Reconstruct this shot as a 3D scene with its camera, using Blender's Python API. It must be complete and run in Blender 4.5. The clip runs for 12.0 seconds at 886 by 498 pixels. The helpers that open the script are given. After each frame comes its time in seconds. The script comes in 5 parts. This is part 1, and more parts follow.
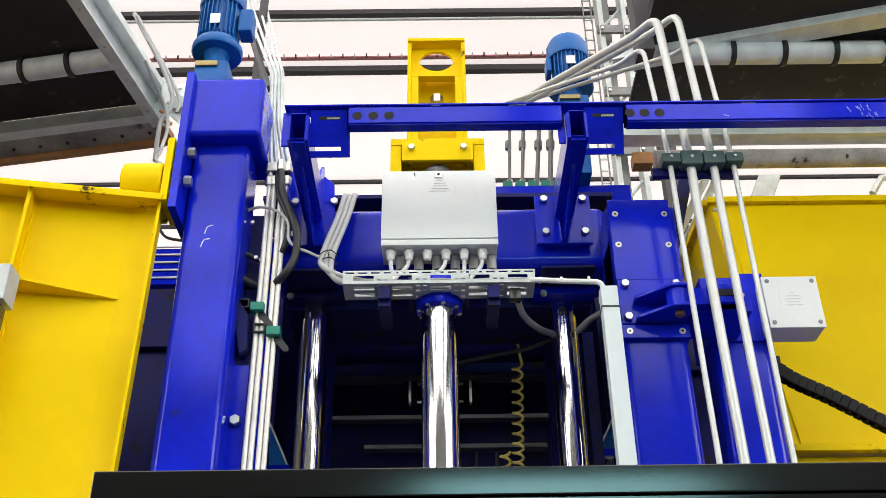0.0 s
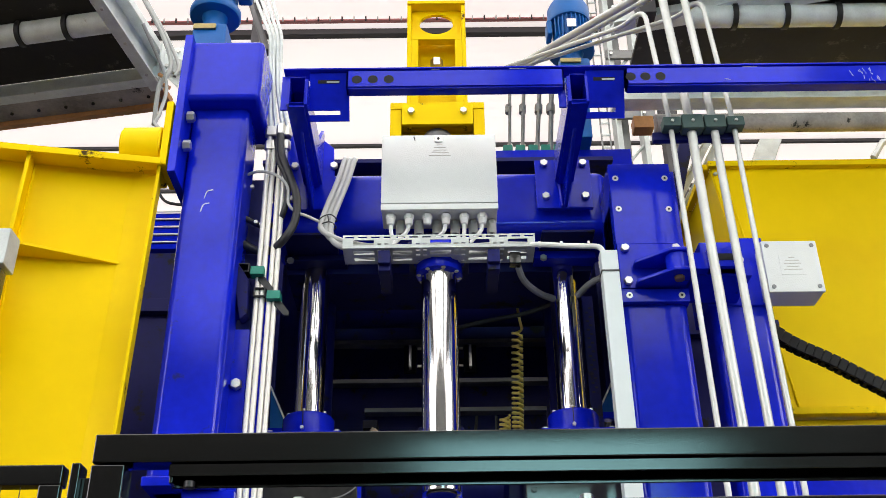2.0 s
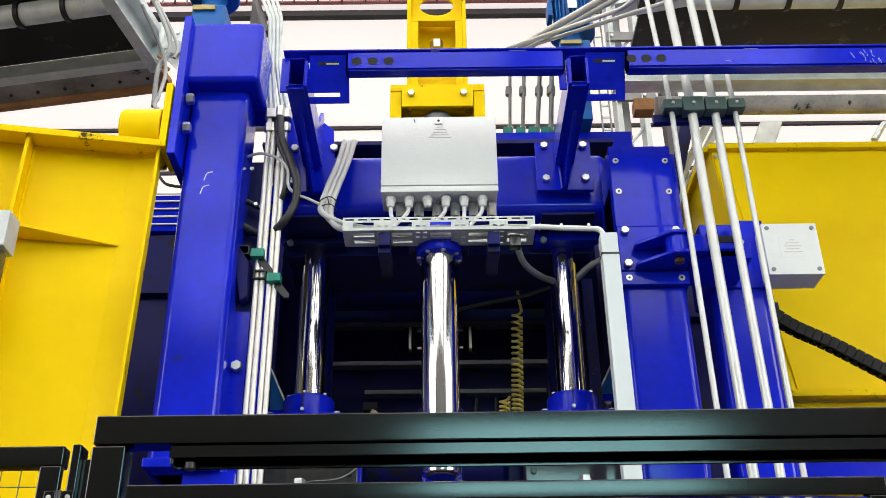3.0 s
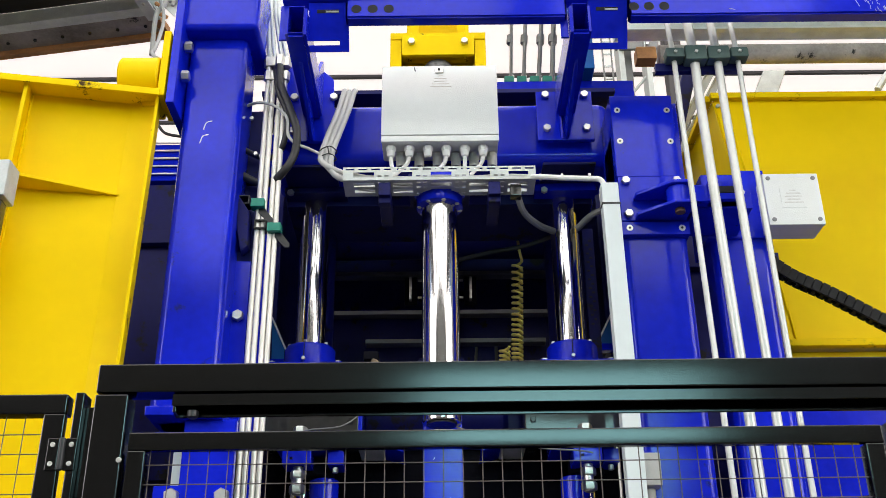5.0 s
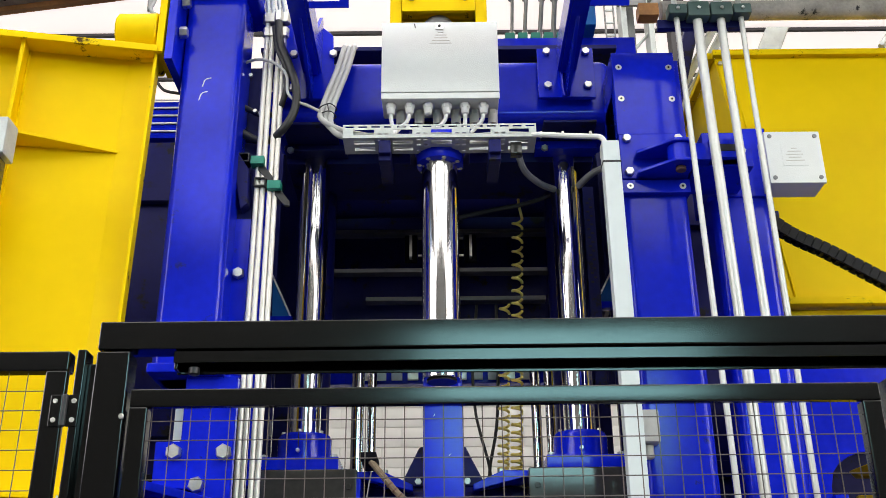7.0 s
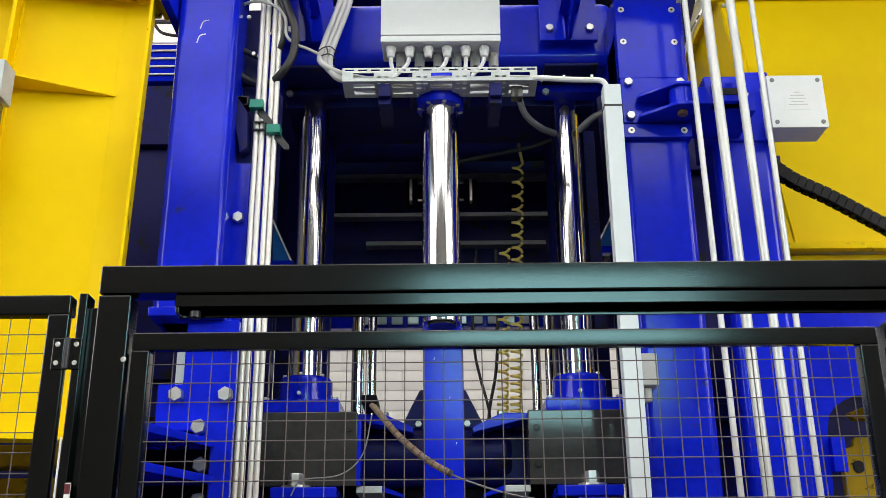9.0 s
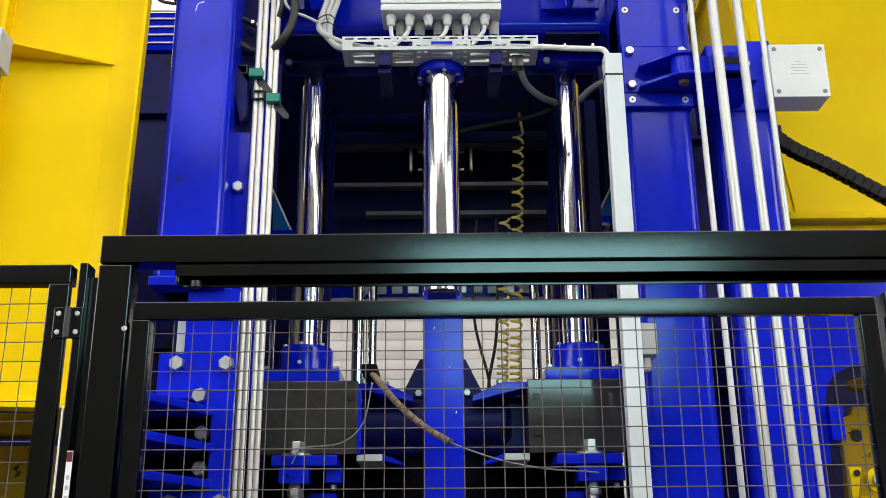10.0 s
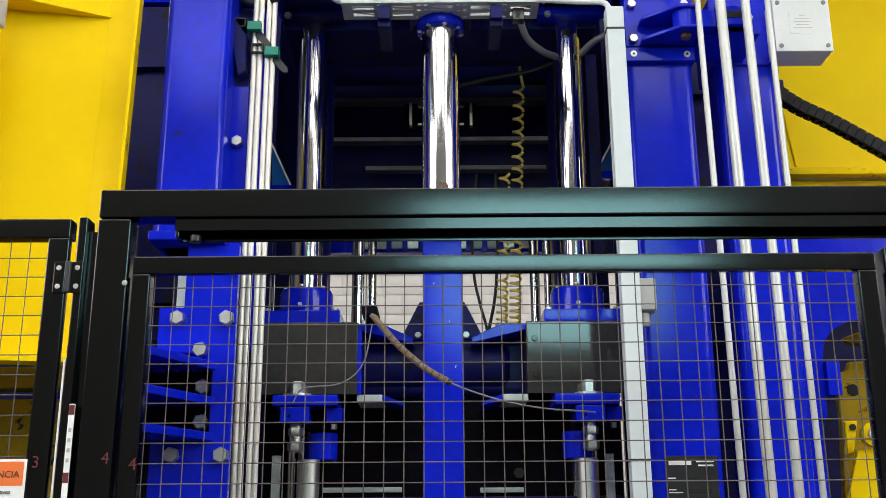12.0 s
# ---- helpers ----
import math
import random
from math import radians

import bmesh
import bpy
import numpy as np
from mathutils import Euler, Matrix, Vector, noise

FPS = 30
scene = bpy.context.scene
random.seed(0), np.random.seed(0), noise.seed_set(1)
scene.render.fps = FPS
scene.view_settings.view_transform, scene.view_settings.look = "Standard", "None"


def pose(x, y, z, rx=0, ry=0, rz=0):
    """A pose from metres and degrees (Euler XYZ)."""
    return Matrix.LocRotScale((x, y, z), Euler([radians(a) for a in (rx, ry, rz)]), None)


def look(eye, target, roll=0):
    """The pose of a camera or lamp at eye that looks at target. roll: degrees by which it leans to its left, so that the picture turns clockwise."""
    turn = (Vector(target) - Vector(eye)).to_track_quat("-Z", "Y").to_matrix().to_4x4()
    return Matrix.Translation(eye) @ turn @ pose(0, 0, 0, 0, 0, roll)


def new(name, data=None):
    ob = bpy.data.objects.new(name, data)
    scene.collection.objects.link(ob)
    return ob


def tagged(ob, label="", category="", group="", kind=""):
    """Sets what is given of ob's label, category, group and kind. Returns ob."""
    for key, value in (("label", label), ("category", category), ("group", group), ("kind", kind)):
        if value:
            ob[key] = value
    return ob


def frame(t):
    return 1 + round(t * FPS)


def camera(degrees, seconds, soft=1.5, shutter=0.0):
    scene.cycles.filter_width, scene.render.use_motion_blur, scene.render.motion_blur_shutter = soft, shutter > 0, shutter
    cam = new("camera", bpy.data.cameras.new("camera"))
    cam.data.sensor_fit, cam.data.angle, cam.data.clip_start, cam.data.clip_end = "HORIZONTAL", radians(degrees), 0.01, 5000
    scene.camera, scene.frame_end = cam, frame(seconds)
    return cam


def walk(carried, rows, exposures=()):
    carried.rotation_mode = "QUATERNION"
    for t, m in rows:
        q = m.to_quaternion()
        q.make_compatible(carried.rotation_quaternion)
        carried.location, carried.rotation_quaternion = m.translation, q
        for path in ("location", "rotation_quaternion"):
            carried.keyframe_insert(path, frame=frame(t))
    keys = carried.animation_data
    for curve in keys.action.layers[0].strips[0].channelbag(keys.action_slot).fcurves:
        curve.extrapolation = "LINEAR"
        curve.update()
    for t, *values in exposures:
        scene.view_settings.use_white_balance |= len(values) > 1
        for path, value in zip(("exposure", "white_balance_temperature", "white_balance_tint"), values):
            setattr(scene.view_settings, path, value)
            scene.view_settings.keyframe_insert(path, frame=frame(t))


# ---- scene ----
cam = camera(46.61, 12.0, 0.75)
# seconds, pitch, roll, yaw: a tripod head that tilts slowly down
TILT = [
    (0.0, 31.33, -0.81, -0.29),
    (0.5, 30.83, -0.80, -0.29),
    (1.0, 30.26, -0.79, -0.28),
    (1.5, 29.86, -0.80, -0.28),
    (2.0, 29.35, -0.80, -0.26),
    (2.5, 28.87, -0.77, -0.26),
    (4.5, 26.37, -0.70, -0.19),
    (5.0, 25.58, -0.67, -0.18),
    (5.5, 25.04, -0.66, -0.17),
    (6.0, 24.46, -0.63, -0.16),
    (6.5, 23.81, -0.60, -0.16),
    (7.0, 23.24, -0.60, -0.14),
    (9.0, 20.15, -0.52, -0.10),
    (9.5, 19.23, -0.51, -0.09),
    (10.0, 18.46, -0.47, -0.08),
    (10.5, 17.86, -0.48, -0.08),
    (11.0, 17.11, -0.45, -0.07),
    (11.5, 16.55, -0.42, -0.07),
    (12.0, 15.96, -0.37, -0.08),
]
EYE = (0.0, 0.0, 1.5)


def tilt_pose(pitch, roll, yaw):
    back = Matrix.Rotation(radians(yaw), 4, "Z") @ Matrix.Rotation(radians(90 + pitch), 4, "X")
    return Matrix.Translation(EYE) @ back @ Matrix.Rotation(radians(roll), 4, "Z")


walk(cam, [(t, tilt_pose(p, r, y)) for t, p, r, y in TILT])

# ---- world and light ----
world = bpy.data.worlds.new("world")
scene.world = world
world.use_nodes = True
wn = world.node_tree.nodes
sky = wn.new("ShaderNodeTexSky")
sky.sky_type, sky.sun_disc, sky.sun_elevation, sky.sun_rotation = "NISHITA", False, radians(50), radians(200)
world.node_tree.links.new(sky.outputs[0], wn["Background"].inputs[0])
wn["Background"].inputs[1].default_value = 0.12

sun = new("sun", bpy.data.lights.new("sun", "SUN"))
sun.data.energy, sun.data.angle, sun.data.color = 2.5, radians(0.5), (1.0, 0.95, 0.88)
sun.matrix_world = look((0, 0, 20), (4, -9, 0))


def area_lamp(name, at, target, w, h, power, color):
    lamp = new(name, bpy.data.lights.new(name, "AREA"))
    lamp.data.shape, lamp.data.size, lamp.data.size_y = "RECTANGLE", w, h
    lamp.data.energy, lamp.data.color = power, color
    lamp.matrix_world = look(at, target)
    return lamp


# west and east lamps are added fill; no windows are known there
area_lamp("side_fill_west", (-7.9, -3.2, 5.4), (0, 3.2, 3.5), 6.4, 3.2, 390, (1.0, 0.95, 0.915))
area_lamp("side_fill_east", (7.9, -3.2, 5.4), (0, 3.2, 3.5), 6.4, 3.2, 470, (1.0, 0.95, 0.915))
area_lamp("window_light_south", (1.375, -6.95, 4.735), (1.35, 3.2, 3.3), 3.1, 1.2, 100, (0.46, 0.95, 0.95))
scene.view_settings.exposure = 0.0


# ---- materials ----
def material(name, color, rough=0.5, metal=0.0, scale=6.0, vary=0.12, bump=0.0, bump_scale=60.0, wear=None, wear_amount=0.0,
             coat=0.0, streak=False, emit=0.0, spec=0.5):
    m = bpy.data.materials.new(name)
    m.use_nodes = True
    nt = m.node_tree
    n, l = nt.nodes, nt.links
    b = n["Principled BSDF"]
    geo = n.new("ShaderNodeNewGeometry")
    mp = n.new("ShaderNodeMapping")
    l.new(geo.outputs["Position"], mp.inputs[0])
    if streak:
        mp.inputs["Scale"].default_value = (1.0, 1.0, 0.12)
    info = n.new("ShaderNodeObjectInfo")
    big = n.new("ShaderNodeTexNoise")
    big.inputs["Scale"].default_value, big.inputs["Detail"].default_value = scale, 6
    l.new(mp.outputs[0], big.inputs["Vector"])
    fine = n.new("ShaderNodeTexNoise")
    fine.inputs["Scale"].default_value, fine.inputs["Detail"].default_value = scale * 12, 4
    l.new(mp.outputs[0], fine.inputs["Vector"])
    both = n.new("ShaderNodeMath")
    both.operation = "MULTIPLY_ADD"
    l.new(fine.outputs[0], both.inputs[0])
    both.inputs[1].default_value = 0.4
    l.new(big.outputs[0], both.inputs[2])
    ramp = n.new("ShaderNodeMapRange")
    ramp.inputs[1].default_value, ramp.inputs[2].default_value = 0.4, 1.0
    ramp.inputs[3].default_value, ramp.inputs[4].default_value = 1 - vary, 1 + vary
    l.new(both.outputs[0], ramp.inputs[0])
    hsv = n.new("ShaderNodeHueSaturation")
    hsv.inputs["Color"].default_value = (*color, 1)
    l.new(ramp.outputs[0], hsv.inputs["Value"])
    last = hsv.outputs[0]
    if wear:
        spots = n.new("ShaderNodeTexNoise")
        spots.inputs["Scale"].default_value, spots.inputs["Detail"].default_value = 9.0, 12
        spots.inputs["Roughness"].default_value = 0.72
        l.new(mp.outputs[0], spots.inputs["Vector"])
        cut = n.new("ShaderNodeMapRange")
        cut.inputs[1].default_value, cut.inputs[2].default_value = 0.66 - wear_amount, 0.70 - wear_amount * 0.8
        l.new(spots.outputs[0], cut.inputs[0])
        mix = n.new("ShaderNodeMixRGB")
        l.new(cut.outputs[0], mix.inputs[0])
        l.new(last, mix.inputs[1])
        mix.inputs[2].default_value = (*wear, 1)
        last = mix.outputs[0]
    l.new(last, b.inputs["Base Color"])
    rr = n.new("ShaderNodeMapRange")
    rr.inputs[3].default_value, rr.inputs[4].default_value = max(0.02, rough * 0.75), min(1, rough * 1.3)
    l.new(both.outputs[0], rr.inputs[0])
    l.new(rr.outputs[0], b.inputs["Roughness"])
    b.inputs["Metallic"].default_value = metal
    b.inputs["Specular IOR Level"].default_value = spec
    b.inputs["Coat Weight"].default_value = coat
    b.inputs["Coat Roughness"].default_value = 0.12
    if bump:
        grain = n.new("ShaderNodeTexNoise")
        grain.inputs["Scale"].default_value, grain.inputs["Detail"].default_value = bump_scale, 3
        l.new(mp.outputs[0], grain.inputs["Vector"])
        bp = n.new("ShaderNodeBump")
        bp.inputs["Strength"].default_value, bp.inputs["Distance"].default_value = bump, 0.01
        l.new(grain.outputs[0], bp.inputs["Height"])
        l.new(bp.outputs[0], b.inputs["Normal"])
    if emit:
        l.new(last, b.inputs["Emission Color"])
        b.inputs["Emission Strength"].default_value = emit
    return m


BLUE = material("blue_enamel", (0.004, 0.014, 0.53), 0.12, 0, 3.0, 0.30, 0.04, 9, (0.012, 0.016, 0.16), 0.02, spec=0.26)
# darker copy of blue_enamel for parts in shade, with random grime spots
DARKBLUE = material("blue_enamel_shaded_grimy", (0.004, 0.005, 0.085), 0.38, 0, 3.0, 0.35, 0.06, 35, (0.008, 0.007, 0.008), 0.10, spec=0.2)
MOTORBLUE = material("motor_blue_enamel", (0.002, 0.10, 0.36), 0.34, 0, 5.0, 0.15, 0.05, 80, spec=0.3)
YELLOW = material("yellow_enamel", (0.85, 0.585, 0.0), 0.36, 0, 1.2, 0.06, 0.05, 30, (0.35, 0.22, 0.02), -0.04, spec=0.07)
YELLOWEDGE = material("yellow_enamel_chipped", (0.85, 0.585, 0.0), 0.45, 0, 2.0, 0.10, 0.06, 40, (0.07, 0.04, 0.015), 0.085, spec=0.07)
CHROME = material("hard_chrome", (0.70, 0.69, 0.69), 0.075, 1.0, 4.0, 0.03)
STEEL = material("zinc_plated_steel", (0.62, 0.61, 0.58), 0.32, 1.0, 12.0, 0.15, 0.03, 120)
GREYSTEEL = material("weathered_grey_steel", (0.20, 0.20, 0.20), 0.5, 0.3, 10.0, 0.25, 0.04, 50)
PIPECOOL = material("zinc_pipe_blueish", (0.55, 0.56, 0.535), 0.34, 0.35, 8.0, 0.10, 0.02, 90, (0.40, 0.40, 0.38), -0.02)
# grimy yellow, its base darkened further to hold the shade on these parts
SHADEDYELLOW = material("shaded_grimy_yellow", (0.30, 0.19, 0.008), 0.55, 0, 3.0, 0.4, 0.1, 30, (0.03, 0.02, 0.008), 0.08, spec=0.1)
PIPE = material("zinc_pipe", (0.74, 0.71, 0.65), 0.34, 0.30, 8.0, 0.10, 0.02, 90, (0.40, 0.39, 0.36), -0.02)
GALV = material("galvanised_steel", (0.50, 0.53, 0.52), 0.42, 0.25, 14.0, 0.22, 0.04, 70)
BLACKFENCE = material("black_powder_coat", (0.0012, 0.0014, 0.0015), 0.13, 0, 5.0, 0.25, 0.006, 320, spec=0.60)
WIRE = material("dull_wire", (0.12, 0.10, 0.095), 0.5, 0.2, 9.0, 0.2)
BOXGREY = material("light_grey_enamel", (0.73, 0.75, 0.73), 0.40, 0, 3.0, 0.05, 0.08, 220)
DUCT = material("pale_grey_plastic", (0.60, 0.66, 0.67), 0.45, 0, 3.0, 0.06)
GLAND = material("grey_nylon", (0.52, 0.49, 0.45), 0.5, 0, 20.0, 0.1)
CABLE = material("grey_cable", (0.42, 0.42, 0.41), 0.5, 0, 15.0, 0.12)
WHITECABLE = material("white_cable_wrap", (0.72, 0.72, 0.70), 0.55, 0, 30.0, 0.12)
CHAIN = material("black_nylon", (0.012, 0.012, 0.013), 0.5, 0, 12.0, 0.3, 0.05, 90, (0.05, 0.045, 0.035), 0.0, spec=0.18)
RUBBER = material("black_rubber", (0.014, 0.014, 0.015), 0.45, 0, 12.0, 0.3, 0.05, 90)
BELT = material("black_conveyor_belt", (0.032, 0.030, 0.028), 0.75, 0, 2.5, 0.5, 0.2, 30, (0.11, 0.10, 0.09), 0.07)
GREEN = material("green_plastic", (0.004, 0.20, 0.14), 0.45, 0, 12.0, 0.1)
DARKGREEN = material("dark_green_plastic", (0.045, 0.085, 0.075), 0.5, 0, 12.0, 0.2)
COIL = material("yellow_air_hose", (0.72, 0.56, 0.14), 0.25, 0, 12.0, 0.1)
DARKSTEEL = material("dark_grey_steel", (0.042, 0.041, 0.039), 0.07, 0.1, 4.0, 0.30, 0.04, 7, spec=0.5)
DUSTY = material("dusty_dark_plate", (0.40, 0.37, 0.34), 0.7, 0.1, 6.0, 0.5, 0.1, 40, (0.03, 0.03, 0.03), 0.06)
WOOD = material("varnished_timber", (0.46, 0.22, 0.08), 0.55, 0, 7.0, 0.35, 0.1, 40)
CONCRETE = material("concrete", (0.13, 0.125, 0.118), 0.85, 0, 1.2, 0.2, 0.3, 25)
HALLWALL = material("dusty_grey_cladding", (0.11, 0.107, 0.10), 0.7, 0, 0.8, 0.1, 0.1, 18)
PALEWALL = material("pale_grey_plaster", (0.14, 0.137, 0.13), 0.8, 0, 0.8, 0.12, 0.1, 18)
DARKROOF = material("dull_steel_roof_sheet", (0.10, 0.10, 0.11), 0.6, 0.2, 0.8, 0.15)
WHITEWALL = material("white_painted_wall", (0.80, 0.79, 0.76), 0.8, 0, 0.8, 0.08, 0.2, 18)
ROOF = material("translucent_roof_sheet", (1.0, 0.92, 0.89), 0.6, 0, 0.4, 0.03, emit=0.78)
SKYLIGHT = material("clear_skylight_sheet", (1.0, 0.97, 0.94), 0.5, 0, 0.4, 0.04, emit=2.9)
PALERED = material("faded_red_strip", (0.55, 0.22, 0.22), 0.6, 0, 4.0, 0.2)
PURLIN = material("dark_purlin", (0.07, 0.065, 0.07), 0.6, 0.2, 4.0, 0.2)
WHITE = material("white_print", (0.82, 0.82, 0.80), 0.5, 0, 8.0, 0.05)
BLACKPLATE = material("black_label", (0.012, 0.012, 0.014), 0.35, 0, 8.0, 0.2)
ORANGE = material("orange_print", (0.80, 0.17, 0.03), 0.5, 0, 8.0, 0.05)
RED = material("red_marker", (0.10, 0.006, 0.008), 0.6, 0, 30.0, 0.3)
HOLE = material("dark_cavity", (0.010, 0.010, 0.014), 0.8, 0, 10.0, 0.3)
ROPE = material("dusty_braided_sleeve", (0.20, 0.15, 0.10), 0.8, 0, 60.0, 0.4, 0.4, 150)
RUST = material("brown_grease", (0.12, 0.06, 0.04), 0.5, 0, 30.0, 0.3)
BRASS = material("olive_hose_fitting", (0.30, 0.24, 0.10), 0.35, 0.6, 20.0, 0.2)
# near-black base colour that carries the shade of recesses and the dark interior
NEARBLACK = material("near_black", (0.003, 0.003, 0.006), 0.6, 0, 8.0, 0.5, 0.1, 40, (0.010, 0.008, 0.008), 0.0, spec=0.06)
NEWGALV = material("bright_galvanised_sheet", (0.78, 0.82, 0.81), 0.45, 0.1, 14.0, 0.18, 0.03, 60, (0.45, 0.42, 0.38), 0.03)


# ---- mesh helpers ----
def part(name, bm, mat, parent=None, label="", smooth=True):
    me = bpy.data.meshes.new(name)
    bmesh.ops.recalc_face_normals(bm, faces=bm.faces)
    bm.to_mesh(me)
    bm.free()
    me.materials.append(mat)
    if smooth:
        me.polygons.foreach_set("use_smooth", [True] * len(me.polygons))
        me.set_sharp_from_angle(angle=radians(35))
    ob = new(name, me)
    if smooth and len(me.polygons) < 2000:
        even = ob.modifiers.new("even_shading", "WEIGHTED_NORMAL")
        even.keep_sharp = True
    if parent is not None:
        ob.parent = parent
    return tagged(ob, label)


def thing(name, label, category, group="", kind="", at=(0, 0, 0)):
    ob = new(name)
    ob.empty_display_size = 0.05
    ob.location = at
    return tagged(ob, label, category, group, kind)


def block(x0, x1, y0, y1, z0, z1, bevel=0.003, bm=None, seg=2):
    out = bm or bmesh.new()
    tmp = bmesh.new()
    bmesh.ops.create_cube(tmp, size=1)
    for v in tmp.verts:
        v.co = Vector(((x0 + x1) / 2 + v.co.x * (x1 - x0), (y0 + y1) / 2 + v.co.y * (y1 - y0), (z0 + z1) / 2 + v.co.z * (z1 - z0)))
    if bevel:
        bmesh.ops.bevel(tmp, geom=tmp.edges[:], offset=bevel, segments=seg, profile=0.5, affect="EDGES")
    return merge(out, tmp)


def merge(out, tmp, m=None):
    if m is not None:
        tmp.transform(m)
    me = bpy.data.meshes.new("tmp")
    tmp.to_mesh(me)
    tmp.free()
    out.from_mesh(me)
    bpy.data.meshes.remove(me)
    return out


def prism(points, d0, d1, axis="y", bevel=0.002, bm=None):
    """A flat outline of (u, v) drawn out from d0 to d1 along an axis. x: (y, z), y: (x, z), z: (x, y)."""
    tmp = bmesh.new()
    place = {"x": lambda u, v, d: (d, u, v), "y": lambda u, v, d: (u, d, v), "z": lambda u, v, d: (u, v, d)}[axis]
    a = [tmp.verts.new(place(u, v, d0)) for u, v in points]
    b = [tmp.verts.new(place(u, v, d1)) for u, v in points]
    k = len(points)
    tmp.faces.new(a), tmp.faces.new(b[::-1])
    for i in range(k):
        tmp.faces.new((a[i], b[i], b[(i + 1) % k], a[(i + 1) % k]))
    bmesh.ops.recalc_face_normals(tmp, faces=tmp.faces)
    if bevel:
        bmesh.ops.bevel(tmp, geom=tmp.edges[:], offset=bevel, segments=1, affect="EDGES")
    return merge(bm or bmesh.new(), tmp)


def lathe(profile, at, axis="z", n=32, bm=None):
    """A turned solid: profile of (radius, height), closed on the axis at both ends."""
    tmp = bmesh.new()
    rings = []
    for r, h in profile:
        rings.append([tmp.verts.new((r * math.cos(2 * math.pi * i / n), r * math.sin(2 * math.pi * i / n), h)) for i in range(n)])
    for a, b in zip(rings, rings[1:]):
        for i in range(n):
            tmp.faces.new((a[i], a[(i + 1) % n], b[(i + 1) % n], b[i]))
    tmp.faces.new(rings[0][::-1]), tmp.faces.new(rings[-1])
    turn = {"z": Matrix(), "x": Matrix.Rotation(radians(90), 4, "Y"), "y": Matrix.Rotation(radians(90), 4, "X")}[axis]
    return merge(bm or bmesh.new(), tmp, Matrix.Translation(at) @ turn)


def rod(r, h0, h1, at, axis="z", n=32, bevel=0.002, bm=None):
    return lathe([(r - bevel, h0), (r, h0 + bevel), (r, h1 - bevel), (r - bevel, h1)], at, axis, n, bm)


def sweep(path, r, n=10, bm=None):
    """A round tube along a list of points."""
    out = bm or bmesh.new()
    pts = [Vector(p) for p in path]
    rings = []
    side = None
    for i, p in enumerate(pts):
        d = (pts[min(i + 1, len(pts) - 1)] - pts[max(i - 1, 0)]).normalized()
        if side is None:
            side = d.orthogonal().normalized()
        side = (side - d * side.dot(d)).normalized()
        up = d.cross(side)
        rings.append([out.verts.new(p + (side * math.cos(2 * math.pi * k / n) + up * math.sin(2 * math.pi * k / n)) * r) for k in range(n)])
    for a, b in zip(rings, rings[1:]):
        for k in range(n):
            out.faces.new((a[k], a[(k + 1) % n], b[(k + 1) % n], b[k]))
    out.faces.new(rings[0][::-1]), out.faces.new(rings[-1])
    return out


def smooth_path(points, steps=8):
    """A Catmull-Rom curve through the points."""
    p = [Vector(q) for q in points]
    p = [p[0] * 2 - p[1]] + p + [p[-1] * 2 - p[-2]]
    out = []
    for i in range(1, len(p) - 2):
        for k in range(steps):
            t = k / steps
            out.append(0.5 * (2 * p[i] + (p[i + 1] - p[i - 1]) * t + (2 * p[i - 1] - 5 * p[i] + 4 * p[i + 1] - p[i + 2]) * t * t
                              + (3 * p[i] - p[i - 1] - 3 * p[i + 1] + p[i + 2]) * t ** 3))
    return out + [p[-2]]


def bent(points, radius=0.06, steps=6):
    """A path of straight runs with rounded corners."""
    p = [Vector(q) for q in points]
    out = [p[0]]
    for a, b, c in zip(p, p[1:], p[2:]):
        r = min(radius, (a - b).length * 0.45, (c - b).length * 0.45)
        s, e = b + (a - b).normalized() * r, b + (c - b).normalized() * r
        for k in range(steps + 1):
            t = k / steps
            out.append(s * (1 - t) ** 2 + b * 2 * t * (1 - t) + e * t * t)
    return out + [p[-1]]


def hex_bolt(r, h, washer=False, turn=0.0):
    """A bolt head that points along -y, its seat at y = 0."""
    bm = bmesh.new()
    if washer:
        rod(r * 1.45, 0, r * 0.22, (0, 0, 0), "y", 20, r * 0.06, bm)
    tmp = bmesh.new()
    n = 6
    prof = [(r, r * 0.2), (r, h * 0.82), (r * 0.86, h)]
    rings = [[tmp.verts.new((a * math.cos(turn + 2 * math.pi * i / n), a * math.sin(turn + 2 * math.pi * i / n), b)) for i in range(n)] for a, b in prof]
    for a, b in zip(rings, rings[1:]):
        for i in range(n):
            tmp.faces.new((a[i], a[(i + 1) % n], b[(i + 1) % n], b[i]))
    tmp.faces.new(rings[-1]), tmp.faces.new(rings[0][::-1])
    merge(bm, tmp, Matrix.Rotation(radians(90), 4, "X"))
    return bm


BOLTS = {}


def bolt(parent, at, r=0.018, h=None, facing=0.0, mat=None, name="bolt"):
    """A bolt on a front face; facing: degrees about z by which it is turned from the front."""
    h = h or r * 1.1
    mat = mat or STEEL
    key = (round(r, 4), round(h, 4), mat.name)
    if key not in BOLTS:
        ob = part(name, hex_bolt(r, h), mat, parent)
        BOLTS[key] = ob.data
    else:
        ob = new(name, BOLTS[key])
        ob.parent = parent
    ob.matrix_local = Matrix.Translation(at) @ Matrix.Rotation(radians(facing), 4, "Z") @ Matrix.Rotation(random.uniform(0, 1), 4, "Y")
    return ob


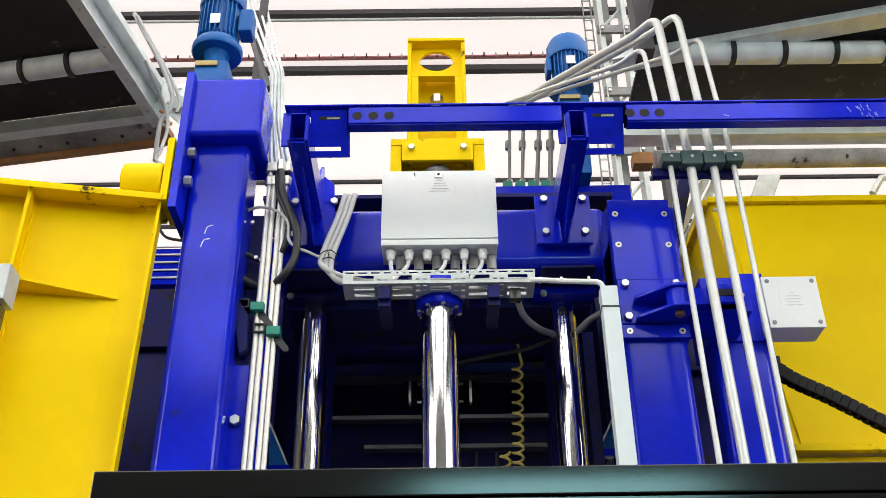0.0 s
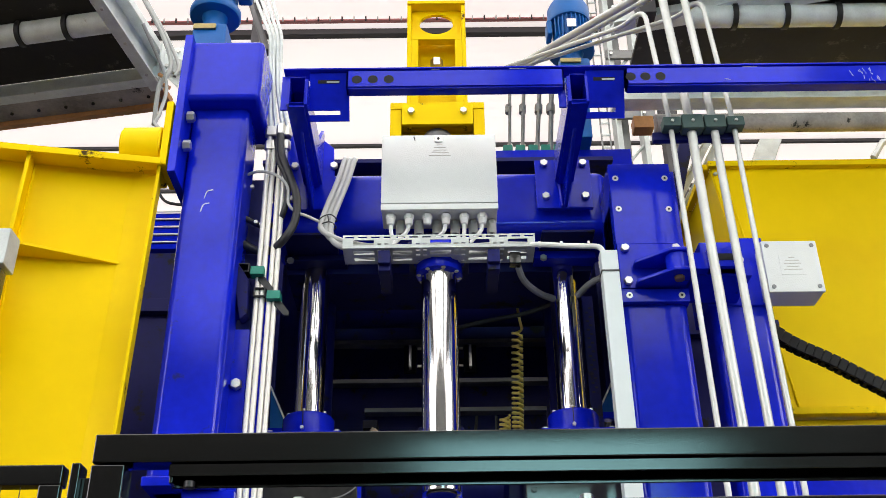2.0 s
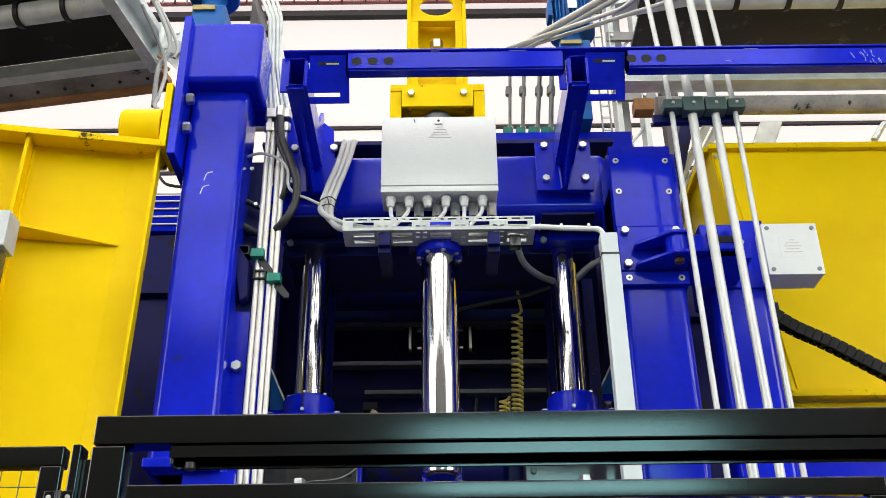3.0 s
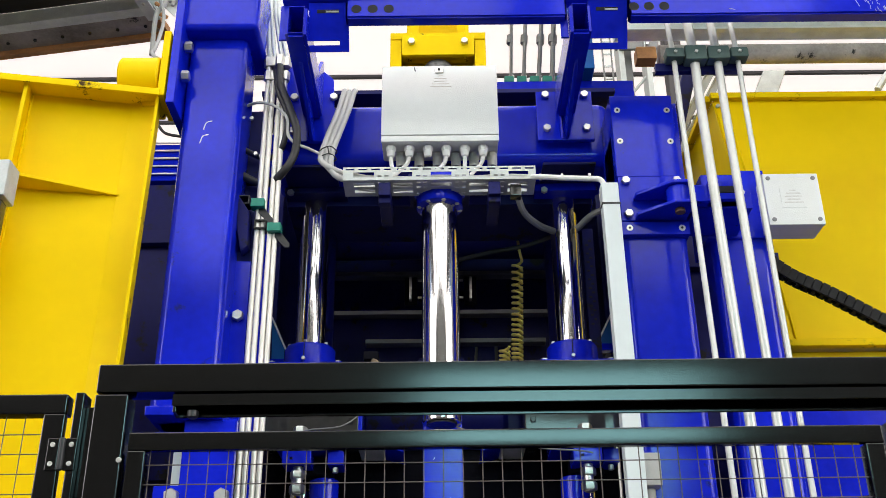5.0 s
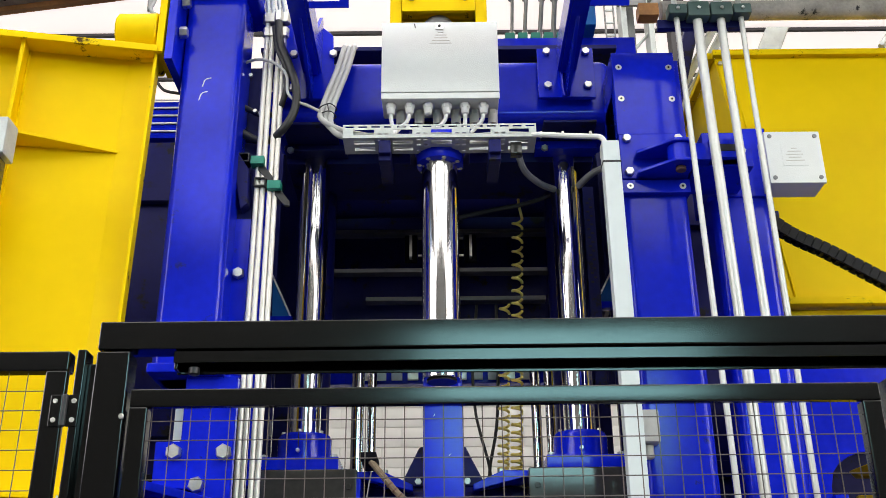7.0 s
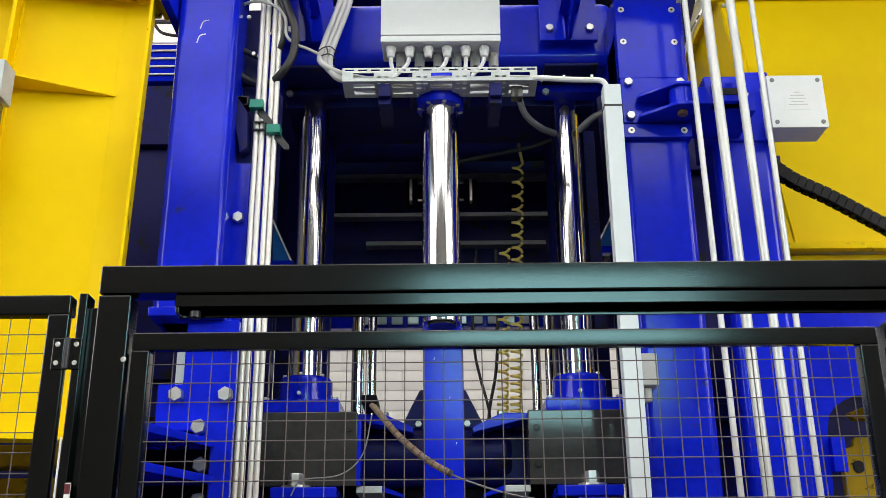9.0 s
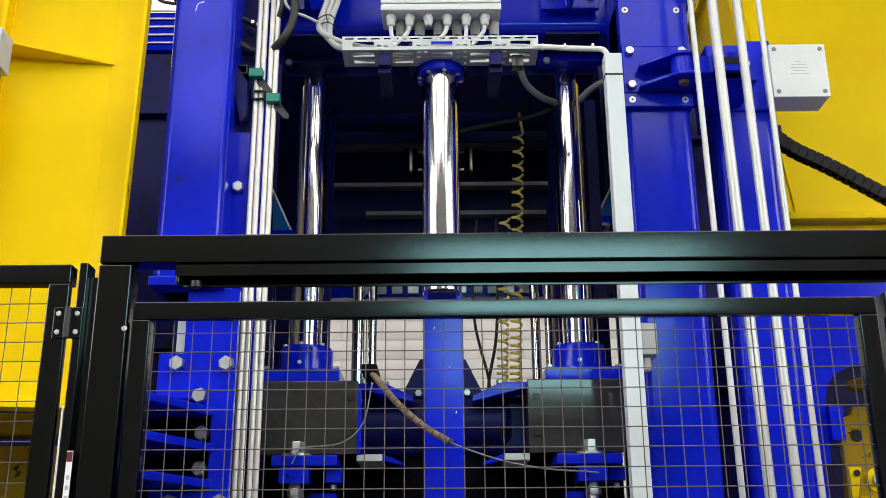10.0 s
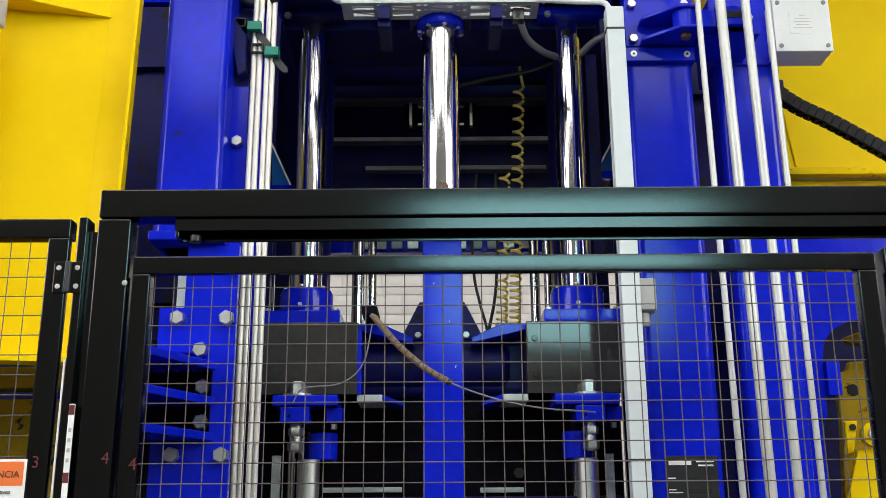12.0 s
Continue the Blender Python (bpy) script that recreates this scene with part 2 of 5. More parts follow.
def hollow(x0, x1, y0, y1, z0, z1, wall, axis, bevel=0.002):
    """A rectangular hollow section, open at both ends."""
    if axis == "y":
        o, i = [(x0, z0), (x1, z0), (x1, z1), (x0, z1)], [(x0 + wall, z0 + wall), (x1 - wall, z0 + wall), (x1 - wall, z1 - wall), (x0 + wall, z1 - wall)]
        put, ends = (lambda u, d: (u[0], d, u[1])), (y0, y1)
    elif axis == "x":
        o, i = [(y0, z0), (y1, z0), (y1, z1), (y0, z1)], [(y0 + wall, z0 + wall), (y1 - wall, z0 + wall), (y1 - wall, z1 - wall), (y0 + wall, z1 - wall)]
        put, ends = (lambda u, d: (d, u[0], u[1])), (x0, x1)
    else:
        o, i = [(x0, y0), (x1, y0), (x1, y1), (x0, y1)], [(x0 + wall, y0 + wall), (x1 - wall, y0 + wall), (x1 - wall, y1 - wall), (x0 + wall, y1 - wall)]
        put, ends = (lambda u, d: (u[0], u[1], d)), (z0, z1)
    bm = bmesh.new()
    v = {(k, e, j): bm.verts.new(put((o if k == "o" else i)[j], ends[e])) for k in "oi" for e in (0, 1) for j in range(4)}
    for j in range(4):
        q = (j + 1) % 4
        bm.faces.new((v["o", 0, j], v["o", 0, q], v["o", 1, q], v["o", 1, j]))
        bm.faces.new((v["i", 0, j], v["i", 1, j], v["i", 1, q], v["i", 0, q]))
        for e in (0, 1):
            bm.faces.new((v["o", e, j], v["i", e, j], v["i", e, q], v["o", e, q]))
    bmesh.ops.recalc_face_normals(bm, faces=bm.faces)
    if bevel:
        edges = [ed for ed in bm.edges if all(w in [v["o", e, j] for e in (0, 1) for j in range(4)] for w in ed.verts)]
        bmesh.ops.bevel(bm, geom=edges, offset=bevel, segments=2, affect="EDGES")
    return bm


# ---- the hall ----
def hall():
    part("floor", block(-8, 8, -7, 10, -0.2, 0, 0), CONCRETE)
    tagged(bpy.data.objects["floor"], "grey concrete factory floor", "floor", kind="structure")
    tagged(part("wall_north", block(-8, 8, 10, 10.3, 0, 7.4, 0), WHITEWALL), "white painted masonry wall behind the machine", "wall", kind="structure")
    north = bpy.data.objects["wall_north"]
    brick = None
    for row in range(12):
        for col in range(9):
            if brick is None:
                brick = part("brick", block(-0.195, 0.195, -0.012, 0.0, -0.094, 0.094, 0.003), WHITEWALL, north)
                one = brick
            else:
                one = new("brick", brick.data)
                one.parent = north
            one.location = (-1.6 + col * 0.4 + (0.2 if row % 2 else 0), 9.999, 2.0 + row * 0.198)
    # unseen side walls, with openings made for the added fill lamps
    for name, x0, x1 in (("wall_west", -8.3, -8.0), ("wall_east", 8.0, 8.3)):
        bm = block(x0, x1, -7, 10, 0, 3.7, 0)
        block(x0, x1, -7, 10, 7.2, 7.4, 0, bm)
        block(x0, x1, -7, -6.5, 3.7, 7.2, 0, bm)
        block(x0, x1, 0.1, 10, 3.7, 7.2, 0, bm)
        tagged(part(name, bm, HALLWALL), "pale hall wall with a high opening added for the side fill lamp", "wall", kind="structure")
    bm = block(-8, 8, -7.3, -7.0, 0, 4.12, 0)
    block(-8, 8, -7.3, -7.0, 5.35, 7.4, 0, bm)
    block(-8, -0.2, -7.3, -7.0, 4.12, 5.35, 0, bm)
    block(2.95, 8, -7.3, -7.0, 4.12, 5.35, 0, bm)
    tagged(part("wall_south", bm, PALEWALL), "pale grey hall wall with one wide window", "wall", kind="structure")
    tagged(part("ceiling", block(-8.3, 8.3, 5.2, 10.3, 7.5, 7.56, 0), ROOF), "bright translucent white roof sheets in daylight", "roof", kind="structure")
    strips = ((-6.4, -4.3), (-3.6, -1.2), (-0.8, 0.6), (1.1, 3.4), (4.2, 6.2))
    edge = -8.3
    bm, dark = bmesh.new(), bmesh.new()
    for a, b in strips:
        block(edge, a, -7.3, 5.2, 7.5, 7.56, 0, dark)
        block(a, b, -7.3, 5.2, 7.502, 7.56, 0, bm)
        edge = b
    block(edge, 8.3, -7.3, 5.2, 7.5, 7.56, 0, dark)
    tagged(part("skylight_strips", bm, SKYLIGHT), "translucent daylight strips in the roof", "skylight", kind="structure")
    tagged(part("roof_sheets", dark, DARKROOF), "dull grey steel roof sheets", "roof", kind="structure")
    for y, h in ((2.2, 0.12), (4.4, 0.12), (6.12, 0.05), (6.80, 0.06), (8.50, 0.035), (9.3, 0.035), (0.0, 0.12), (-2.2, 0.12), (-4.4, 0.12)):
        d = 0.03 if h > 0.1 else h * 0.35
        bm = block(-8, 8, y - d, y + d, 7.5 - h, 7.498, 0.002)
        block(-8, 8, y + d, y + d * 2, 7.5 - h, 7.5 - h + 0.008, 0, bm)
        tagged(part("roof_purlin", bm, PURLIN), "dark steel purlin under the white roof", "beam", "roof purlins", "structure")
    tagged(part("roof_conduit", sweep([(-8, 6.08, 7.36), (8, 6.08, 7.36)], 0.012, 8), GALV), "thin steel conduit under the roof", "pipe", kind="structure")
    # clip rail along a purlin
    rail = thing("clip_rail", "thin red-and-white rail with small clips under the roof", "rail", kind="structure")
    part("strip", block(-8, 8, 6.62, 6.66, 7.45, 7.463, 0), PALERED, rail)
    for k in range(70):
        part("clip", block(-3.5 + k * 0.10, -3.488 + k * 0.10, 6.60, 6.62, 7.44, 7.475, 0), PURLIN if k % 2 else GALV, rail, smooth=False)


# ---- left column with its gear motor ----
def gear_motor(name, label, x, y, z, r, tall, box_side, box_out=1.55):
    m = thing(name, label, "motor", "gear motors", at=(x, y, z))
    part("gear_housing", block(-r * 0.75, r * 0.75, -r * 0.7, r * 0.7, -0.16, 0.0, 0.012), MOTORBLUE, m)
    part("foot_plate", block(-r * 0.7, r * 0.3, -r * 0.82, -r * 0.7, -0.035, -0.010, 0.003), BRASS, m)
    part("neck", lathe([(r * 0.55, 0), (r * 0.5, 0.05), (r * 0.62, 0.085)], (0, 0, 0)), MOTORBLUE, m)
    part("flange", lathe([(r * 1.08, 0.075), (r * 1.14, 0.083), (r * 1.14, 0.105), (r * 1.0, 0.125)], (0, 0, 0), n=40), MOTORBLUE, m)
    part("body", rod(r * 0.84, 0.12, 0.12 + tall, (0, 0, 0), n=40), MOTORBLUE, m)
    for k in range(28):
        a = 2 * math.pi * k / 28
        if abs(math.cos(a) * box_side - 1) < 0.12:
            continue
        tmp = block(r * 0.82, r * 1.0, -0.0022, 0.0022, 0.14, 0.11 + tall, 0)
        tmp.transform(Matrix.Rotation(a, 4, "Z"))
        part("cooling_fin", tmp, MOTORBLUE, m, smooth=False)
    part("fan_cowl", lathe([(r * 1.02, 0.115 + tall), (r * 1.06, 0.125 + tall), (r * 1.06, 0.20 + tall), (r * 0.9, 0.235 + tall), (r * 0.3, 0.24 + tall)], (0, 0, 0), n=40), MOTORBLUE, m)
    sx = box_side * r
    part("terminal_box", block(min(sx * 0.9, sx * box_out), max(sx * 0.9, sx * box_out), -r * 0.5, r * 0.4, 0.17, 0.17 + tall * 0.6, 0.01), MOTORBLUE, m)
    part("rating_plate", block(-r * 0.25, r * 0.2, -r * 1.02, -r * 0.98, 0.17, 0.22, 0.001), STEEL, m)
    return m


def left_column():
    c = thing("machine_column", "blue enamelled square steel column with a boxed head", "column", at=(-0.80, 3.15, 0))
    part("post", block(-0.102, 0.106, -0.10, 0.10, 2.39, 3.90, 0.028, seg=5), BLUE, c)
    part("head_cover", block(-0.13, 0.155, -0.17, 0.14, 3.815, 4.085, 0.02, seg=4), BLUE, c, "blue sheet cover with rounded corners")
    part("side_plate", block(-0.135, -0.106, -0.20, 0.16, 3.48, 4.09, 0.003), BLUE, c)
    for z in (3.62, 3.745):
        ob = bolt(c, (-0.100, -0.135, z), 0.021, 0.03)
        ob.matrix_local = Matrix.Translation((-0.106, -0.15, z)) @ Matrix.Rotation(radians(90), 4, "Z")
    for dx, dz in ((0, 0), (-0.008, -0.055)):
        part("chalk_mark", sweep(smooth_path([(-0.02 + dx, -0.1005, 3.43 + dz), (-0.012 + dx, -0.1005, 3.458 + dz), (0.008 + dx, -0.1005, 3.465 + dz)], 4), 0.002, 6), WHITE, c)
    part("foot_flange", block(-0.092, 0.135, -0.16, 0.14, 2.390, 2.420, 0.004), BLUE, c)
    part("side_bracket", prism([(0.10, 3.22), (0.145, 3.15), (0.15, 3.02), (0.125, 3.0), (0.104, 3.10)], -0.02, 0.03, "y", 0.003), DARKBLUE, c)
    part("side_bracket", block(0.10, 0.155, 0.03, 0.10, 2.93, 3.02, 0.004), DARKBLUE, c)
    for x, z in ((0.145, 3.40), (0.165, 3.39), (0.12, 3.55)):
        part("small_screw", rod(0.008, 0.0, 0.010, (x, 0.02, z), "y", 6, 0.001), STEEL, c)
    part("cable_lug", block(0.10, 0.18, 0.075, 0.11, 3.32, 3.62, 0.004), DARKBLUE, c)
    # base plate behind the column with large bolts
    b = thing("column_base_plate", "blue bolted steel plate with shelf ribs at the column foot", "plate", at=(-0.72, 3.12, 0))
    part("plate", prism([(-0.135, 2.05), (-0.135, 2.19), (-0.06, 2.19), (-0.06, 2.389), (0.098, 2.389), (0.098, 1.0), (-0.135, 1.0), (-0.135, 1.79), (0.034, 1.79), (0.034, 2.02), (-0.032, 2.05)], -0.08, -0.05, "y", 0.003), BLUE, b)
    # the shade between the ribs is painted as a near-black plate
    part("cavity_back", block(-0.30, 0.05, -0.045, -0.03, 1.0, 2.1, 0.002), NEARBLACK, b, "near-black recessed plate with the shade in its colour")
    part("foot", block(-0.12, 0.15, -0.05, 0.30, 0.0, 1.0, 0.004), DARKBLUE, b)
    part("upper_plate", block(-0.13, 0.10, 0.04, 0.06, 2.05, 2.345, 0.004), DARKBLUE, b)
    for x in (-0.035, 0.085):
        bolt(b, (x, -0.08, 2.318), 0.022, 0.028)
    part("sight_glass", block(-0.098, -0.072, -0.030, -0.012, 2.19, 2.31, 0.002), DUCT, b, "pale green plastic strip")
    for x, z in ((-0.075, 2.155), (0.073, 2.154), (0.0, 2.058), (-0.067, 1.75), (0.077, 1.749)):
        bolt(b, (x, -0.08, z), 0.024, 0.028)
    for z in (1.952, 1.848):
        bolt(b, (0.006, -0.046, z), 0.024, 0.028)
    for z in (2.012, 1.907, 1.803):
        part("rib", prism([(-0.30, -0.36), (-0.08, -0.36), (0.04, -0.09), (0.053, -0.075), (0.053, -0.04), (-0.30, -0.04)], z - 0.012, z + 0.012, "z", 0.002), BLUE, b)
    bolt(b, (0.049, 0.05, 2.776), 0.020, 0.024)
    part("side_lug", block(0.006, 0.078, 0.05, 0.10, 2.42, 2.98, 0.003), BLUE, b)
    part("gusset", block(-0.02, 0.11, 0.155, 0.22, 2.10, 3.55, 0.004), BLUE, b)
    bolt(b, (0.055, 0.155, 3.03), 0.013, 0.014)
    part("gusset_cap", block(0.0, 0.10, 0.10, 0.20, 3.02, 3.30, 0.004), DARKBLUE, b)


def pivot_stub():
    s = thing("pivot_stub", "yellow welded pivot stub bolted to the blue column", "bracket", at=(-0.945, 3.02, 3.62))
    part("flange", block(-0.022, 0.003, -0.07, 0.10, -0.11, 0.16, 0.003), YELLOWEDGE, s)
    part("drum", rod(0.078, -0.17, -0.028, (0, 0, 0), "x", 36, 0.006), YELLOW, s)
    part("lug", block(-0.09, -0.022, -0.02, 0.08, -0.12, -0.05, 0.01), YELLOWEDGE, s)


def yellow_left():
    h = thing("yellow_side_frame", "large yellow enamelled steel side frame with stiffening ribs", "machine panel", at=(-0.972, 3.02, 0))
    turn = Matrix.Rotation(radians(11.5), 4, "Z")
    def put(name, bm, mat, label=""):
        for v in bm.verts:
            v.co.x += (v.co.z - 3.5) * 0.016
        bm.transform(turn)
        return part(name, bm, mat, h, label)
    put("web", block(-1.6, -0.01, 0.015, 0.025, 2.03, 3.516, 0.001), YELLOW)
    put("edge_flange", block(-0.012, 0.0, -0.055, 0.04, 2.03, 3.515, 0.003), YELLOWEDGE)
    put("edge_fold", prism([(-0.10, 0.015), (-0.012, -0.012), (-0.012, 0.015)], 2.03, 3.52, "z", 0.001), YELLOW)
    put("top_flange", block(-1.6, 0.0, -0.075, 0.04, 3.517, 3.527, 0.002), YELLOWEDGE)
    put("top_rim", block(-1.6, 0.0, -0.083, -0.073, 3.503, 3.529, 0.003), YELLOWEDGE)
    put("bottom_flange", block(-1.6, 0.0, -0.035, 0.04, 2.012, 2.03, 0.002), YELLOWEDGE)
    put("stiffener", block(-0.440, -0.426, -0.06, 0.015, 2.03, 3.516, 0.003), YELLOW)
    put("weld_bead", sweep([(-0.424, 0.012, 2.04), (-0.424, 0.012, 3.51)], 0.006, 6), YELLOW)
    put("rib", prism([(-0.426, 0.015), (-0.426, -0.085), (-0.09, 0.010), (-0.10, 0.015)], 3.150, 3.160, "z", 0.001), YELLOW)
    w = thing("yellow_lower_beam", "grimy, shade-darkened yellow lower beam with a hanging cable", "beam", at=(-1.35, 3.35, 0))
    # shade from the side frame above is in the beams' colour
    part("beam", block(-0.6, 0.32, 0.0, 0.10, 1.995, 2.066, 0.006), SHADEDYELLOW, w)
    part("lower_beam", block(-0.6, 0.32, 0.02, 0.10, 1.45, 1.962, 0.006), SHADEDYELLOW, w)
    part("upright", block(-0.3, -0.22, 0.05, 0.12, 0.0, 2.0, 0.004), DARKBLUE, w)
    part("cable", sweep(smooth_path([(-0.4, -0.03, 1.80), (-0.1, -0.05, 1.73), (0.2, -0.03, 1.78), (0.3, 0.0, 1.86)], 8), 0.012, 8), RUBBER, w)
    b = thing("side_terminal_box", "small grey terminal box on the yellow frame", "junction box", at=(-1.30, 2.66, 2.98))
    part("case", block(-0.12, 0.03, -0.03, 0.05, -0.03, 0.09, 0.005), GALV, b)
    part("plug", block(-0.06, 0.02, -0.02, 0.03, -0.15, -0.035, 0.008), DARKSTEEL, b)
    part("plug_latch", block(-0.03, 0.01, -0.028, -0.02, -0.12, -0.06, 0.003), STEEL, b)


# ---- crossbeam, arms, rail ----
def crossbeam():
    c = thing("crossbeam", "heavy blue steel crossbeam with bolted end plates", "beam", at=(0, 3.35, 0))
    part("beam", block(-0.64, 0.66, 0.0, 0.30, 3.46, 3.735, 0.045, seg=5), BLUE, c)
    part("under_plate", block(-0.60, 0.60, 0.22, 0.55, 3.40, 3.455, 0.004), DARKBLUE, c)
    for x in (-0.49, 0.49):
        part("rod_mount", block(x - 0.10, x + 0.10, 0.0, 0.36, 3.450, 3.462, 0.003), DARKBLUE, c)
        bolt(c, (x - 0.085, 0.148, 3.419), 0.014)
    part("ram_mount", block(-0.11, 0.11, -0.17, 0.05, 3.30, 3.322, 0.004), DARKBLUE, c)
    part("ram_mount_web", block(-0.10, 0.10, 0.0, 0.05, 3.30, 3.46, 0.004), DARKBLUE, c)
    part("ram_collar", lathe([(0.066, 3.212), (0.083, 3.216), (0.083, 3.262), (0.079, 3.270), (0.092, 3.271), (0.092, 3.32)], (0, -0.10, 0), n=40), BLUE, c)
    for k in range(8):
        a = 2 * math.pi * k / 8 + 0.2
        part("collar_bolt", rod(0.009, 3.262, 3.277, (0.073 * math.cos(a), -0.10 + 0.073 * math.sin(a), -0.050), n=6, bevel=0.001), STEEL, c)
    part("name_bar", block(0.375, 0.60, 0.142, 0.149, 3.418, 3.449, 0.001), BLUE, c)


def rail_and_arms():
    r = thing("crane_rail", "blue rectangular tube rail on cantilever arms", "rail", at=(0, 2.83, 0))
    for a, b in ((-0.312, 0.438), (0.652, 2.6)):
        part("rail_tube", hollow(a, b, -0.03, 0.022, 3.712, 3.790, 0.006, "x", 0.006), BLUE, r, "long blue tube with punched holes")
    part("top_strip", block(-0.53, 2.6, -0.034, 0.03, 3.791, 3.797, 0.001), BLUE, r)
    for x in (-0.276, -0.221, -0.166, 0.668, 0.719, 0.771):
        part("hole", rod(0.0175, 0.0, 0.0035, (x, -0.0275, 3.748), "y", 20, 0.0005), HOLE, r, "dark punched hole")
    for k in range(16):
        x, z, d = random.uniform(1.455, 1.525), random.uniform(3.722, 3.782), random.uniform(0.004, 0.016)
        part("scuff", sweep([(x, -0.0302, z), (x + random.uniform(-0.003, 0.006), -0.0302, z - d)], 0.0008, 5), GALV, r, "pale paint scuff")
    for x, z, dx, dz in ((1.425, 3.765, 0.010, -0.025), (0.99, 3.735, 0.02, -0.004), (0.25, 3.788, 0.06, 0.0), (1.06, 3.786, 0.05, 0.0), (-0.02, 3.789, 0.03, 0.0)):
        part("scuff", sweep([(x, -0.0302, z), (x + dx, -0.0302, z + dz)], 0.001, 5), GALV, r, "pale paint scuff")
    for s, x in ((-1, -0.476), (1, 0.480)):
        part("arm", hollow(x - 0.035, x + 0.035, -0.05, 0.47, 3.627, 3.754, 0.009, "y", 0.010), BLUE, r)
        part("gusset", prism([(0.10, 3.625), (0.468, 3.625), (0.468, 3.53), (0.44, 3.53)], x - 0.006, x + 0.006, "x", 0.001), BLUE, r)
        if s < 0:
            plate = prism([(x - 0.115, 3.53), (x + 0.088, 3.53), (x + 0.072, 3.812), (x + 0.006, 3.874), (x - 0.115, 3.91)], 0.468, 0.49, "y", 0.003)
            part("cheek", prism([(0.33, 3.75), (0.468, 3.75), (0.468, 3.868), (0.44, 3.875)], x + 0.020, x + 0.034, "x", 0.002), BLUE, r)
        else:
            plate = block(x - 0.108, x + 0.105, 0.468, 0.49, 3.527, 3.744, 0.003)
        part("wall_plate", plate, BLUE, r)
        for dx in (-0.073, 0.076):
            for z in (3.574, 3.723):
                bolt(r, (x + dx, 0.468, z), 0.016)
        part("weld_bead", sweep(smooth_path([(x - 0.02 + 0.001 * k, 0.463, 3.63 - 0.02 * k) for k in range(6)], 3), 0.006, 6), BLUE, r)
        # splice plate that leans back below the rail, with one slot cut through
        lean = Matrix.Translation((x + 0.103, -0.012, 3.790)) @ Matrix.Rotation(radians(28), 4, "X")
        cut = block(-0.068, 0.068, -0.005, 0.005, -0.130, 0.0, 0.001)
        block(-0.068, 0.068, -0.005, 0.005, -0.168, -0.145, 0.001, cut)
        block(0.036, 0.068, -0.005, 0.005, -0.146, -0.129, 0, cut)
        cut.transform(lean)
        part("splice_plate", cut, BLUE, r)
        part("splice_plate", block(x - 0.062, x - 0.036, 0.0, 0.01, 3.645, 3.789, 0.002), BLUE, r)
        slot = block(-0.040, 0.035, -0.0065, -0.0045, -0.036, -0.024, 0.0005)
        slot.transform(lean)
        part("slot", slot, HOLE, r)
        rim = block(-0.010, 0.034, -0.0075, -0.006, -0.034, -0.028, 0.0003)
        rim.transform(lean)
        part("slot_strip", rim, GALV, r, "pale strip along the slot")


# ---- junction box, tray and cables ----
def junction_box():
    b = thing("junction_box", "light grey steel junction box with a row of cable glands", "junction box", at=(0.004, 3.2, 3.635))
    part("case", block(-0.213, 0.213, 0.012, 0.15, -0.165, 0.16, 0.006), BOXGREY, b)
    part("door", block(-0.215, 0.215, 0.0, 0.014, -0.140, 0.163, 0.0025), BOXGREY, b)
    part("lower_lip", block(-0.215, 0.215, 0.001, 0.014, -0.168, -0.143, 0.003), BOXGREY, b)
    lock = part("lock", block(-0.016, 0.014, -0.006, 0.0, 0.128, 0.156, 0.002), STEEL, b)
    part("keyhole", rod(0.005, 0.0, 0.009, (-0.001, 0, 0.142), "y", 12, 0.001), HOLE, lock)
    part("scratch", sweep([(-0.094, -0.0006, 0.155), (-0.090, -0.0006, 0.138)], 0.0016, 6), HOLE, b)
    for k, wd in enumerate((0.02, 0.045, 0.05, 0.065, 0.08)):
        part("label_bar", block(-wd / 2 + 0.004, wd / 2 + 0.004, -0.0012, -0.0002, 0.116 - k * 0.012, 0.118 - k * 0.012, 0), GLAND, b, smooth=False)
    for k in range(12):
        front = k < 6
        x = (-0.180 if front else -0.145) + (k % 6) * 0.0675
        y = 0.042 if front else 0.092
        g = part("gland", lathe([(0.0165, -0.186), (0.0185, -0.183), (0.0185, -0.168)], (x, y, 0), n=6), WHITECABLE if front else GLAND, b)
        if front:
            part("gland_cap", lathe([(0.008, -0.212), (0.013, -0.208), (0.0150, -0.198), (0.0150, -0.186)], (x, y, 0), n=20), WHITECABLE, g)
        else:
            part("gland_cap", lathe([(0.010, -0.224), (0.0165, -0.224), (0.0180, -0.215), (0.0180, -0.186)], (x, y, 0), n=20), GLAND, g)
            part("gland_bore", rod(0.009, -0.2255, -0.2235, (x, y, 0), n=16, bevel=0.0005), HOLE, g)
        if front and k != 2:
            dx = (0.012, -0.05, 0, -0.05, -0.004, -0.045)[k]
            part("cable_lead", sweep(smooth_path([(x, y, -0.205), (x + dx * 0.2, y, -0.24), (x + dx, y - 0.01, -0.29), (x + dx * 1.6, y - 0.02, -0.345)], 5), 0.0075, 10), WHITECABLE, b)


